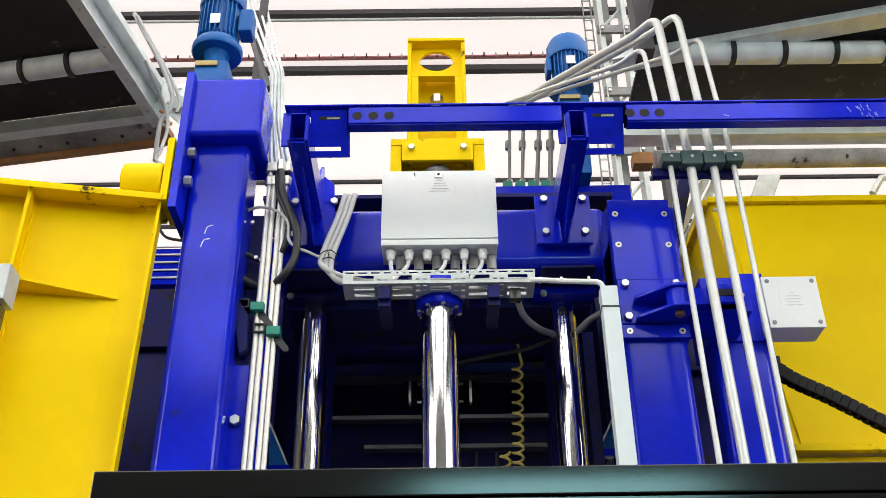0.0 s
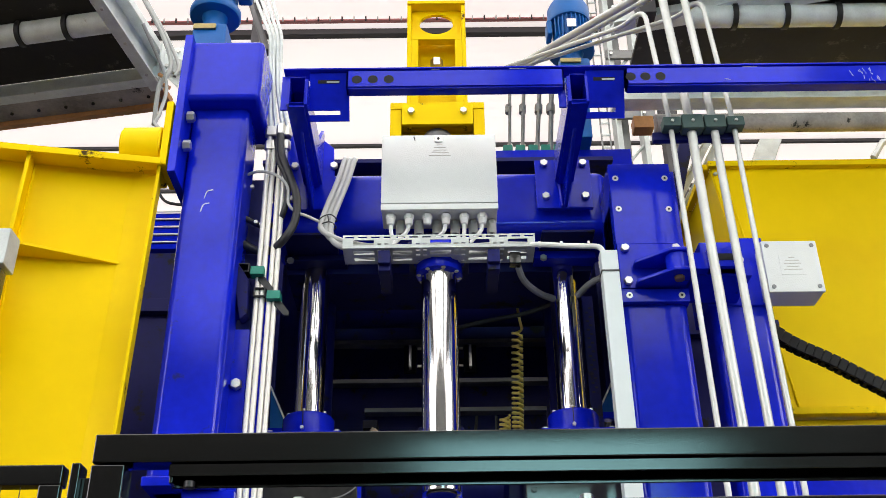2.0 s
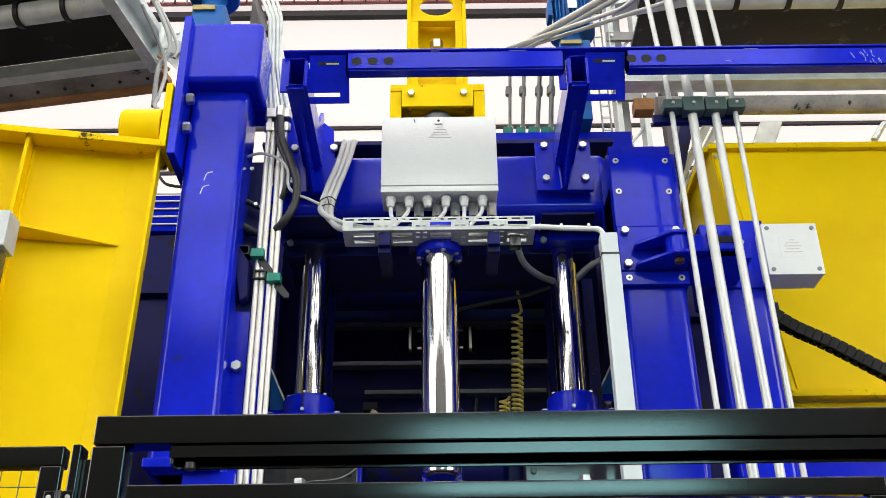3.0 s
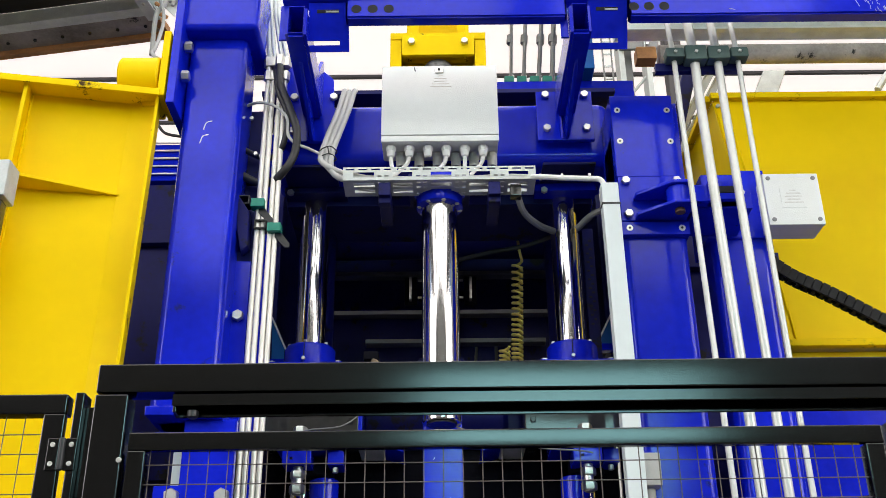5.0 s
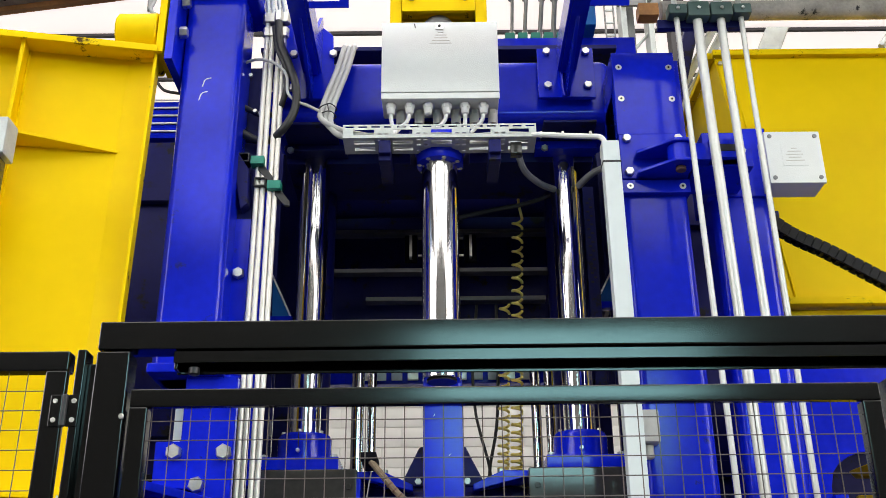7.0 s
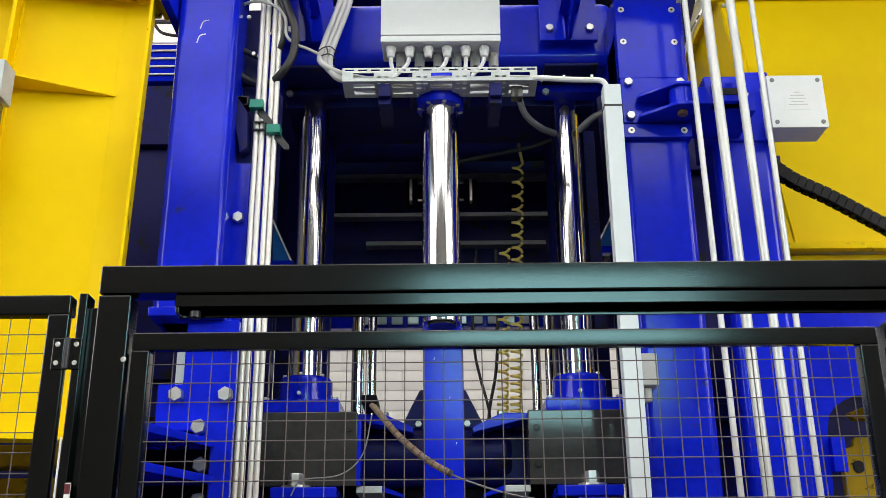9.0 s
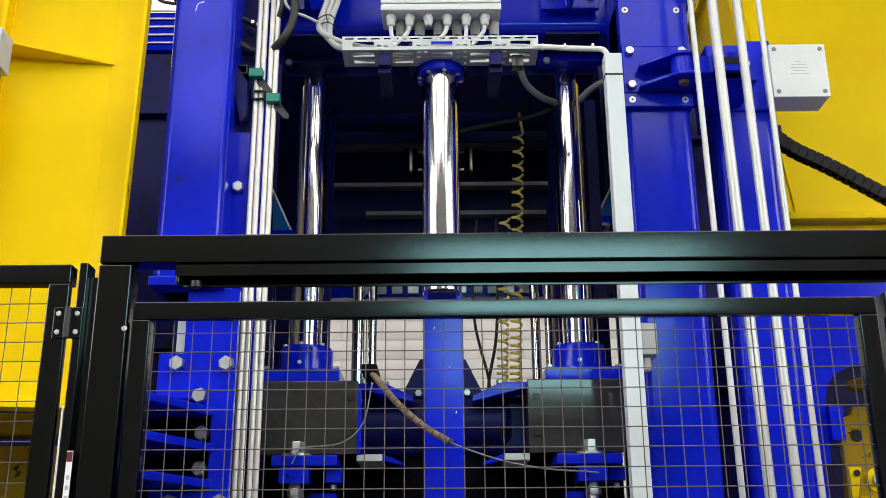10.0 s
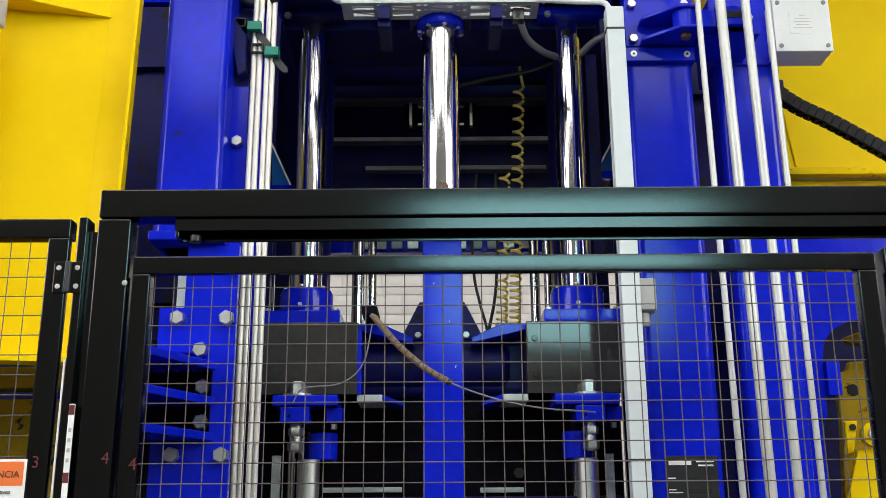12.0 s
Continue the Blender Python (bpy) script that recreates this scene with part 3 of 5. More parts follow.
def cable_tray():
    t = thing("cable_tray", "perforated galvanised cable tray under the junction box", "cable tray", at=(0, 3.1, 3.252))
    lx = 0.334
    def band(bm, a0, a1, holes, put):
        """Solid runs from -lx to lx between the holes (centre, half width) of one band."""
        x = -lx
        for c, hw in sorted(holes):
            if c - hw > x:
                put(bm, x, c - hw, a0, a1)
            x = c + hw
        put(bm, x, lx, a0, a1)

    big = [(-0.262, 0.036), (-0.128, 0.034), (0.006, 0.036), (0.140, 0.036), (0.274, 0.034)]
    small = [(c + d, 0.007) for c, _ in big for d in (-0.055, 0.055) if abs(c + d) < lx - 0.02]
    top = [(-0.31 + k * 0.0445, 0.015) for k in range(15)]
    up = lambda bm, x0, x1, z0, z1: block(x0, x1, 0, 0.0018, z0, z1, 0, bm)
    bm = bmesh.new()
    band(bm, 0.0, 0.010, [], up)
    band(bm, 0.010, 0.017, big + small, up)
    band(bm, 0.017, 0.030, big, up)
    band(bm, 0.030, 0.038, [], up)
    band(bm, 0.038, 0.044, top, up)
    band(bm, 0.044, 0.050, [], up)
    part("front_flange", bm, GALV, t, smooth=False)
    flat = lambda bm, x0, x1, y0, y1: block(x0, x1, y0, y1, -0.0018, 0, 0, bm)
    bm = bmesh.new()
    for y0, y1, holes in ((0.0, 0.014, []), (0.014, 0.022, small), (0.022, 0.048, big), (0.048, 0.058, small), (0.058, 0.068, []), (0.068, 0.094, big), (0.094, 0.102, small), (0.102, 0.117, [])):
        band(bm, y0, y1, holes, flat)
    part("tray_floor", bm, GALV, t, smooth=False)
    bm = block(-lx, lx, 0.117, 0.1185, 0, 0.05, 0)
    part("back_flange", bm, GALV, t, smooth=False)
    for x in (-0.19, 0.19):
        # shaded blue puts the dark under the tray into the supports' colour
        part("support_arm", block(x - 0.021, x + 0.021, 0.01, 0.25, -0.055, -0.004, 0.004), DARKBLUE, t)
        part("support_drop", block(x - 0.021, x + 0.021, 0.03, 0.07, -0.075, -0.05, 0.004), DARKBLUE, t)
    part("sensor_plug", block(0.245, 0.285, 0.03, 0.07, -0.05, -0.005, 0.004), DARKSTEEL, t)
    cab = thing("tray_cables", "grey cables lying in the perforated tray", "cable")
    for k, (y, z) in enumerate(((3.12, 3.262), (3.14, 3.262), (3.165, 3.264), (3.19, 3.263))):
        pts = [(-0.33 + i * 0.11, y + random.uniform(-0.008, 0.008), z + random.uniform(0, 0.012)) for i in range(7)]
        part("cable", sweep(smooth_path(pts, 5), 0.008, 8), WHITECABLE if k % 2 else CABLE, cab)
    bundle = thing("cable_bundle", "bundle of grey cables tied with a black band", "cable")
    for k in range(3):
        o, oy = (k - 1) * 0.0195, 0.006 * (k % 2)
        pts = [(-0.345 + o, 3.34 + oy, 3.785), (-0.361 + o, 3.28 + oy, 3.65), (-0.383 + o, 3.20 + oy, 3.50), (-0.398 + o * 0.95, 3.15 + oy, 3.394),
               (-0.398 + o * 0.9, 3.13 + oy, 3.34 - o * 0.4), (-0.374 + o * 0.4, 3.12 + oy, 3.30 - o * 0.7), (-0.326, 3.125 + oy, 3.279 - o * 0.6), (-0.25, 3.13 + oy, 3.275)]
        part("cable", sweep(smooth_path(pts, 7), 0.0102, 12), CABLE, bundle)
        part("tip", rod(0.0108, 0, 0.022, (-0.344 + o, 3.341 + oy, 3.775), n=14, bevel=0.006), WHITECABLE, bundle)
    for z, x in ((3.402, -0.397), (3.372, -0.3985)):
        part("tie_band", sweep(smooth_path([(x - 0.033, 3.142, z - 0.012), (x - 0.012, 3.130, z - 0.002), (x + 0.014, 3.130, z + 0.004), (x + 0.034, 3.145, z - 0.008), (x + 0.02, 3.175, z), (x - 0.02, 3.175, z), (x - 0.033, 3.142, z - 0.012)], 5), 0.0024, 6), RUBBER, bundle)
    part("tie_tail", sweep([(-0.394, 3.13, 3.402), (-0.388, 3.125, 3.372)], 0.0024, 6), RUBBER, bundle)
    w = thing("wrapped_cable", "white wrapped cable running from tray to duct", "cable")
    part("wrap", sweep(smooth_path([(0.30, 3.12, 3.262), (0.341, 3.10, 3.257), (0.434, 3.10, 3.251), (0.512, 3.10, 3.248), (0.552, 3.09, 3.238), (0.568, 3.08, 3.205)], 6), 0.0095, 10), WHITECABLE, w)
    for x in (0.345, 0.42, 0.515):
        part("tie", sweep([(x, 3.10, 3.256), (x + 0.008, 3.10, 3.256)], 0.0115, 10), WHITECABLE, w)
    d = thing("cable_duct", "tall pale grey upright cable duct", "cable duct", at=(0.577, 3.05, 0))
    part("duct", block(-0.029, 0.029, 0, 0.05, 0, 3.205, 0.003), DUCT, d)
    for z in (3.125, 1.73):
        part("strap", block(-0.031, 0.031, -0.002, 0.05, z - 0.003, z + 0.003, 0), RUBBER, d)


# ---- rods, ram, bar ----
def guide_rods():
    for x in (-0.485, 0.485):
        g = thing("guide_rod", "polished chrome guide rod under the crossbeam", "rod", "guide rods", at=(x, 3.6, 0))
        part("chrome_rod", rod(0.053, 1.2, 3.42, (0, 0, 0), n=48), CHROME, g)
        # left flange takes the shaded blue, the right one the plain blue
        part("rod_flange", block(-0.115, 0.125, -0.10, 0.10, 3.422, 3.448, 0.004), BLUE if x > 0 else DARKBLUE, g)
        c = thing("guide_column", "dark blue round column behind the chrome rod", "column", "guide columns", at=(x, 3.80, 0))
        # shaded blue keeps the tube dark inside the machine
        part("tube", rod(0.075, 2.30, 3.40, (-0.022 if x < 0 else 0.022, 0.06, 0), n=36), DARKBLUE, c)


def ram():
    r = thing("hydraulic_ram", "polished chrome hydraulic ram with a cross hole", "ram", at=(0, 3.25, 2.428))
    part("chrome_rod", rod(0.064, 0.0, 0.84, (0, 0, 0), n=56, bevel=0.003), CHROME, r)
    part("cross_hole", rod(0.017, 0.0, 0.005, (0.008, -0.0605, 0.105), "y", 24, 0.001), RUST, r, "brown greased cross hole")
    part("end_cap", rod(0.05, -0.006, 0.001, (0, 0, 0), n=40), DARKSTEEL, r)
    b = thing("guide_bar", "upright blue flat steel bar behind the ram", "bar", at=(0.002, 3.33, 0))
    part("bar", block(-0.0655, 0.0655, 0, 0.04, 0.0, 2.62, 0.004), BLUE, b)
    for x, z, d in ((-0.03, 2.33, 0.008), (0.02, 2.20, 0.006), (0.04, 2.05, 0.007)):
        part("scuff", sweep([(x, -0.0004, z), (x + 0.003, -0.0004, z + d)], 0.0012, 5), WHITE, b, "pale paint scuff")
    part("upper_clip", block(-0.0655, 0.0655, 0.04, 0.055, 2.50, 2.60, 0.002), DARKBLUE, b)
    return r


# ---- the press head that rises and drops ----
HEAD_Z = 2.175


def press_head():
    h = thing("tamper_head", "blue and grey press head with two collars", "press head", at=(0, 3.40, HEAD_Z))
    for s in (-1, 1):
        x = 0.445 * s
        part("side_block", block(x - 0.163, x + 0.163, 0.0, 0.34, -0.245, 0.0, 0.005), DARKSTEEL, h, "dull dark grey steel block")
        xc = 0.485 * s
        part("collar_plate", block(xc - 0.137, xc + 0.137, 0.03, 0.36, 0.004, 0.048, 0.004), BLUE, h)
        col = part("collar", lathe([(0.060, 0.05), (0.095, 0.05), (0.095, 0.14), (0.088, 0.152), (0.06, 0.156)], (xc, 0.20, 0), n=44), BLUE, h)
        part("slit", block(xc - 0.0115, xc - 0.0085, 0.1035, 0.108, 0.098, 0.150, 0), HOLE, col, "dark slit", smooth=False)
        for k in range(6):
            a = 2 * math.pi * k / 6 + 0.4
            part("cap_screw", rod(0.007, 0.154, 0.163, (xc + 0.078 * math.cos(a), 0.20 + 0.078 * math.sin(a), 0), n=10, bevel=0.001), STEEL, col)
        part("grease_nipple", rod(0.007, 0, 0.012, (xc - 0.01, 0.105, 0.085), "y", 12, 0.001), STEEL, col)
        for dx in (-0.118, 0.118):
            part("screw", rod(0.012, 0.048, 0.062, (xc + dx, 0.07, 0), n=6, bevel=0.001), STEEL, h)
        for dz in (-0.06, -0.18):
            bolt(h, (x - s * 0.135, 0.0, dz), 0.011, 0.008, mat=DARKSTEEL)
        # tie clamp below each block
        xt = 0.455 * s + (0.012 if s < 0 else 0.011)
        nut = xt - 0.03 if s < 0 else xt + 0.012
        cl = part("clamp_plate", block(xt - 0.105, xt + 0.105, -0.09, 0.12, -0.292, -0.257, 0.005), BLUE, h)
        part("clamp_nut", lathe([(0.024, -0.250), (0.024, -0.214), (0.020, -0.209)], (nut, -0.04, 0), n=6), STEEL, cl)
        part("washer", rod(0.046, -0.257, -0.249, (nut, -0.04, 0), n=28, bevel=0.001), STEEL, cl)
        part("clamp_block", block(nut - 0.05, nut + 0.045, -0.085, 0.02, -0.345, -0.294, 0.004), BLUE, h)
        part("clamp_ear", block(xt + 0.065, xt + 0.118, -0.05, 0.06, -0.340, -0.294, 0.004), BLUE, h)
        part("ear_screw", rod(0.010, -0.362, -0.345, (xt + 0.09, -0.03, 0), n=6, bevel=0.001), STEEL, h)
        part("pinch_screw", rod(0.007, -0.006, 0.0, (nut - 0.02, -0.085, -0.325), "y", 12), STEEL, h)
        part("neck_ring", rod(0.060, -0.360, -0.300, (xt + 0.02, 0.06, 0), n=28, bevel=0.004), NEARBLACK, h)
        part("lock_nut", lathe([(0.024, -0.384), (0.026, -0.380), (0.026, -0.362), (0.022, -0.357)], (nut, -0.045, 0), n=6), STEEL, h)
        part("lock_nut", lathe([(0.024, -0.432), (0.027, -0.428), (0.027, -0.408), (0.022, -0.403)], (nut, -0.045, 0), n=6), STEEL, h)
        part("stud", rod(0.017, -0.436, -0.345, (nut, -0.045, 0), n=16), STEEL, h)
        part("tie_cylinder", rod(0.049, -0.455, -0.366, (xt + 0.045 if s < 0 else xt - 0.02, 0.06, 0), n=28, bevel=0.004), BLUE, h)
        part("tie_rod", rod(0.037, -1.3, -0.455, (xt + 0.004, 0.02, 0), n=32), STEEL, h, "dull bare steel rod")
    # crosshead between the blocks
    # shaded blue paints in the shade of the recess between the blocks
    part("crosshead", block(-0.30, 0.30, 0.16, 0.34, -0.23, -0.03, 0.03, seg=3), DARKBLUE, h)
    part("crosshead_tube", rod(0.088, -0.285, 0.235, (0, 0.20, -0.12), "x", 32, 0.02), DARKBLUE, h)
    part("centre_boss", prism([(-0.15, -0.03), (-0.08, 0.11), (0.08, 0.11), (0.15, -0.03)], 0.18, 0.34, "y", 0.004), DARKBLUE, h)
    for s in (-1, 1):
        part("top_wing", prism([(s * 0.285, 0.0), (s * 0.20, 0.0), (s * 0.10, -0.045), (s * 0.10, -0.065), (s * 0.285, -0.02)], 0.05, 0.30, "y", 0.002), BLUE, h)
        part("lower_wing", prism([(s * 0.20, -0.262), (s * 0.13, -0.282), (s * 0.13, -0.270), (s * 0.20, -0.243)], 0.02, 0.30, "y", 0.002), BLUE, h)
        part("wing_pad", block(min(s * 0.285, s * 0.20), max(s * 0.285, s * 0.20), 0.02, 0.30, -0.265, -0.243, 0.002), GALV, h, "bare machined steel pad")
        part("boss_screw", rod(0.012, -0.010, 0.0, (s * 0.085, 0.17, -0.012), "y", 6, 0.001), STEEL, h)
        part("wing_screw", rod(0.014, 0.0, 0.018, (s * 0.20, 0.12, 0), n=6, bevel=0.001), STEEL, h)
    # near-black colour carries the shade under the head
    part("tamper_body", block(-0.62, 0.62, 0.20, 0.60, -1.15, -0.22, 0.01), NEARBLACK, h, "near-black tamper body")
    part("wear_strip", block(-0.41, -0.14, 0.19, 0.2, -0.552, -0.535, 0.002), GALV, h, "bare steel strip")
    part("wear_strip", block(0.127, 0.275, 0.19, 0.2, -0.555, -0.538, 0.002), GALV, h, "bare steel strip")
    part("inner_cheek", block(-0.284, -0.270, 0.0, 0.16, -0.243, -0.03, 0.002), BLUE, h)
    part("tamper_rail", block(-0.60, 0.60, 0.13, 0.19, -0.64, -0.57, 0.006), DARKBLUE, h)
    part("tamper_screw", rod(0.02, 0.0, 0.02, (0.26, 0.20, -0.49), "y", 6, 0.001), DARKSTEEL, h)
    part("eye_plate", block(-0.262, -0.212, -0.12, 0.05, 0.0, 0.030, 0.004), NEARBLACK, h)
    part("braided_hose", sweep(smooth_path([(-0.230, -0.11, 0.002), (-0.196, -0.11, -0.039), (-0.137, -0.11, -0.107), (-0.055, -0.115, -0.177), (0.027, -0.12, -0.227)], 8), 0.0105, 10), ROPE, h, "dusty braided hose sleeve")
    run = smooth_path([(-0.230, -0.11, 0.002), (-0.196, -0.11, -0.039), (-0.137, -0.11, -0.107), (-0.055, -0.115, -0.177), (0.027, -0.12, -0.227)], 8)
    for k in range(12, 31, 2):
        part("wrap_band", sweep([run[k], run[k].lerp(run[k + 1], 0.5)], 0.0118, 10), RUST, h, "dark wrap band")
    part("hose_tip", sweep([run[-2], run[-1]], 0.012, 10), RUBBER, h)
    part("sensor_wire", sweep(smooth_path([(0.027, -0.12, -0.227), (0.086, -0.12, -0.251), (0.201, -0.12, -0.287), (0.328, -0.12, -0.310), (0.444, -0.12, -0.319), (0.489, -0.10, -0.321)], 8), 0.0028, 8), GREYSTEEL, h)
    part("sensor_wire", sweep(smooth_path([(-0.48, -0.10, -0.286), (-0.459, -0.10, -0.246), (-0.429, -0.10, -0.234), (-0.324, -0.10, -0.221), (-0.256, -0.10, -0.158), (-0.228, -0.10, -0.03)], 8), 0.0022, 8), GREYSTEEL, h)
    return h


# ---- right columns ----
def right_columns():
    c = thing("machine_column", "blue enamelled square column with bolted cover plates", "column", at=(0.733, 3.15, 0))
    part("post", block(-0.112, 0.114, 0.0, 0.22, 0, 3.50, 0.032, seg=5), BLUE, c)
    part("upper_cover", block(-0.112, 0.112, -0.014, 0.22, 3.275, 3.612, 0.003), BLUE, c)
    part("side_cover", block(0.113, 0.135, 0.02, 0.20, 3.25, 3.60, 0.003), BLUE, c)
    part("middle_cover", block(-0.11, 0.115, -0.018, 0.21, 3.10, 3.273, 0.003), BLUE, c)
    part("lower_cover", block(-0.115, 0.118, -0.024, 0.20, 3.043, 3.093, 0.003), BLUE, c)
    for x, z in ((-0.089, 3.549), (0.09, 3.547), (-0.089, 3.419), (0.09, 3.416)):
        k = part("countersunk_screw", lathe([(0.0112, 0.0), (0.0112, 0.002), (0.005, 0.002)], (x, -0.0145, z), "y", 20), STEEL, c)
        part("socket", rod(0.0045, 0.0, 0.0012, (x, -0.0165, z), "y", 6, 0.0003), HOLE, k)
    for x, z in ((-0.085, 3.252), (0.092, 3.25), (-0.085, 3.123), (0.092, 3.121)):
        bolt(c, (x, -0.018, z), 0.016)
    for x, z in ((-0.087, 3.068), (0.091, 3.066)):
        k = part("countersunk_screw", lathe([(0.0112, 0.0), (0.0112, 0.003), (0.005, 0.003)], (x, -0.0245, z), "y", 20), STEEL, c)
        part("socket", rod(0.0045, 0.0, 0.0012, (x, -0.0275, z), "y", 6, 0.0003), HOLE, k)
    part("limit_switch", block(-0.128, -0.072, -0.065, -0.002, 2.185, 2.285, 0.004), CABLE, c, "grey limit switch box")
    part("switch_gland", lathe([(0.012, 2.14), (0.016, 2.145), (0.016, 2.18)], (-0.105, -0.03, 0), n=12), GLAND, c)
    plate = thing("rating_plate", "black rating plate with white print on the blue column", "label", at=(0.746, 3.1475, 1.563))
    part("plate", block(-0.078, 0.078, 0.0, 0.002, -0.22, 0.185, 0.001), BLACKPLATE, plate)
    part("logo_shape", block(-0.068, 0.0, -0.001, 0.0, 0.158, 0.172, 0), WHITE, plate, smooth=False)
    for x0, x1, z in ((0.015, 0.068, 0.168), (0.02, 0.066, 0.156)):
        part("print_bar", block(x0, x1, -0.001, 0, z - 0.002, z + 0.003, 0), WHITE, plate, smooth=False)
    for k in range(7):
        part("print_bar", block(-0.072, -0.05, -0.001, 0, 0.118 - k * 0.034, 0.121 - k * 0.034, 0), WHITE, plate, smooth=False)
        part("print_bar", block(-0.072, -0.03, -0.001, 0, 0.110 - k * 0.034, 0.113 - k * 0.034, 0), WHITE, plate, smooth=False)
        part("field", block(-0.015, 0.055, -0.0008, 0, 0.108 - k * 0.034, 0.122 - k * 0.034, 0), DARKSTEEL, plate, smooth=False)
    s = thing("outer_column", "blue enamelled outer column with a cap plate", "column", at=(1.07, 3.3, 0))
    part("post", block(-0.102, 0.104, 0.0, 0.20, 0, 3.34, 0.03, seg=5), BLUE, s)
    part("cap_plate", block(-0.115, 0.108, -0.012, 0.20, 3.105, 3.365, 0.004), BLUE, s)
    part("back_plate", block(0.03, 0.13, 0.02, 0.10, 3.25, 3.40, 0.004), BLUE, s)
    l = thing("link_arm", "blue link arm with clevis joining two columns", "link", at=(0.80, 3.05, 3.145))
    for z, t in ((0.030, 0.012), (-0.045, 0.012)):
        part("clevis_plate", prism([(-0.13, 0.06), (-0.13, 0.04), (-0.02, -0.05), (0.03, -0.05), (0.045, -0.02), (0.045, 0.085), (-0.13, 0.085)], z, z + t, "z", 0.002), BLUE, l)
    part("pivot", rod(0.04, -0.033, 0.03, (0.005, 0.0, 0), n=28), BLUE, l)
    part("pivot_pin", rod(0.017, -0.060, -0.045, (0.005, 0.0, 0), n=20), RUST, l, "brown greased pin")
    part("bar", block(0.02, 0.20, -0.02, 0.02, -0.028, 0.035, 0.003), BLUE, l)
    part("fork", block(0.10, 0.205, -0.035, 0.03, -0.028, 0.042, 0.003), BLUE, l)
    part("slot", block(0.12, 0.185, -0.038, -0.033, -0.005, 0.020, 0.001), HOLE, l)
    bolt(l, (0.212, -0.01, 0.005), 0.013)
    part("web", block(0.06, 0.26, 0.03, 0.24, -0.03, 0.04, 0.003), BLUE, l)
    p = thing("side_guard_plate", "broad blue steel guard plate with a cut-out", "machine panel", at=(1.04, 3.5, 0))
    part("plate", prism([(-0.06, 1.90), (0, 2.60), (1.3, 2.60), (1.3, 2.25), (0.42, 2.238), (0.38, 2.233), (0.338, 2.217), (0.305, 2.195), (0.283, 2.168), (0.270, 2.12), (0.262, 1.898)], 0, 0.02, "y", 0.002), BLUE, p)
    part("hook", block(0.265, 0.312, -0.03, 0.02, 1.972, 2.088, 0.004), BLUE, p)
    part("lower_plate", block(-0.07, 0.222, -0.05, -0.01, 0.0, 1.885, 0.003), BLUE, p)


def small_box():
    b = thing("small_junction_box", "small light grey junction box with four cover screws", "junction box", at=(1.25, 3.2, 3.215))
    part("case", block(-0.096, 0.096, 0.012, 0.12, -0.102, 0.10, 0.005), BOXGREY, b)
    part("lid", block(-0.099, 0.099, 0.0, 0.014, -0.103, 0.102, 0.004), BOXGREY, b)
    for x in (-0.08, 0.08):
        for z in (-0.082, 0.082):
            part("lid_screw", lathe([(0.008, 0), (0.008, 0.002), (0.005, 0.003)], (x, -0.0005, z), "y", 14), GREYSTEEL, b)
    part("paper_label", block(-0.045, 0.042, -0.0012, 0.0, -0.035, 0.045, 0), BOXGREY, b, smooth=False)
    for k, wd in enumerate((0.02, 0.05, 0.06, 0.045, 0.065)):
        part("label_bar", block(-wd / 2, wd / 2, -0.002, -0.0012, 0.032 - k * 0.012, 0.0345 - k * 0.012, 0), GLAND, b, smooth=False)


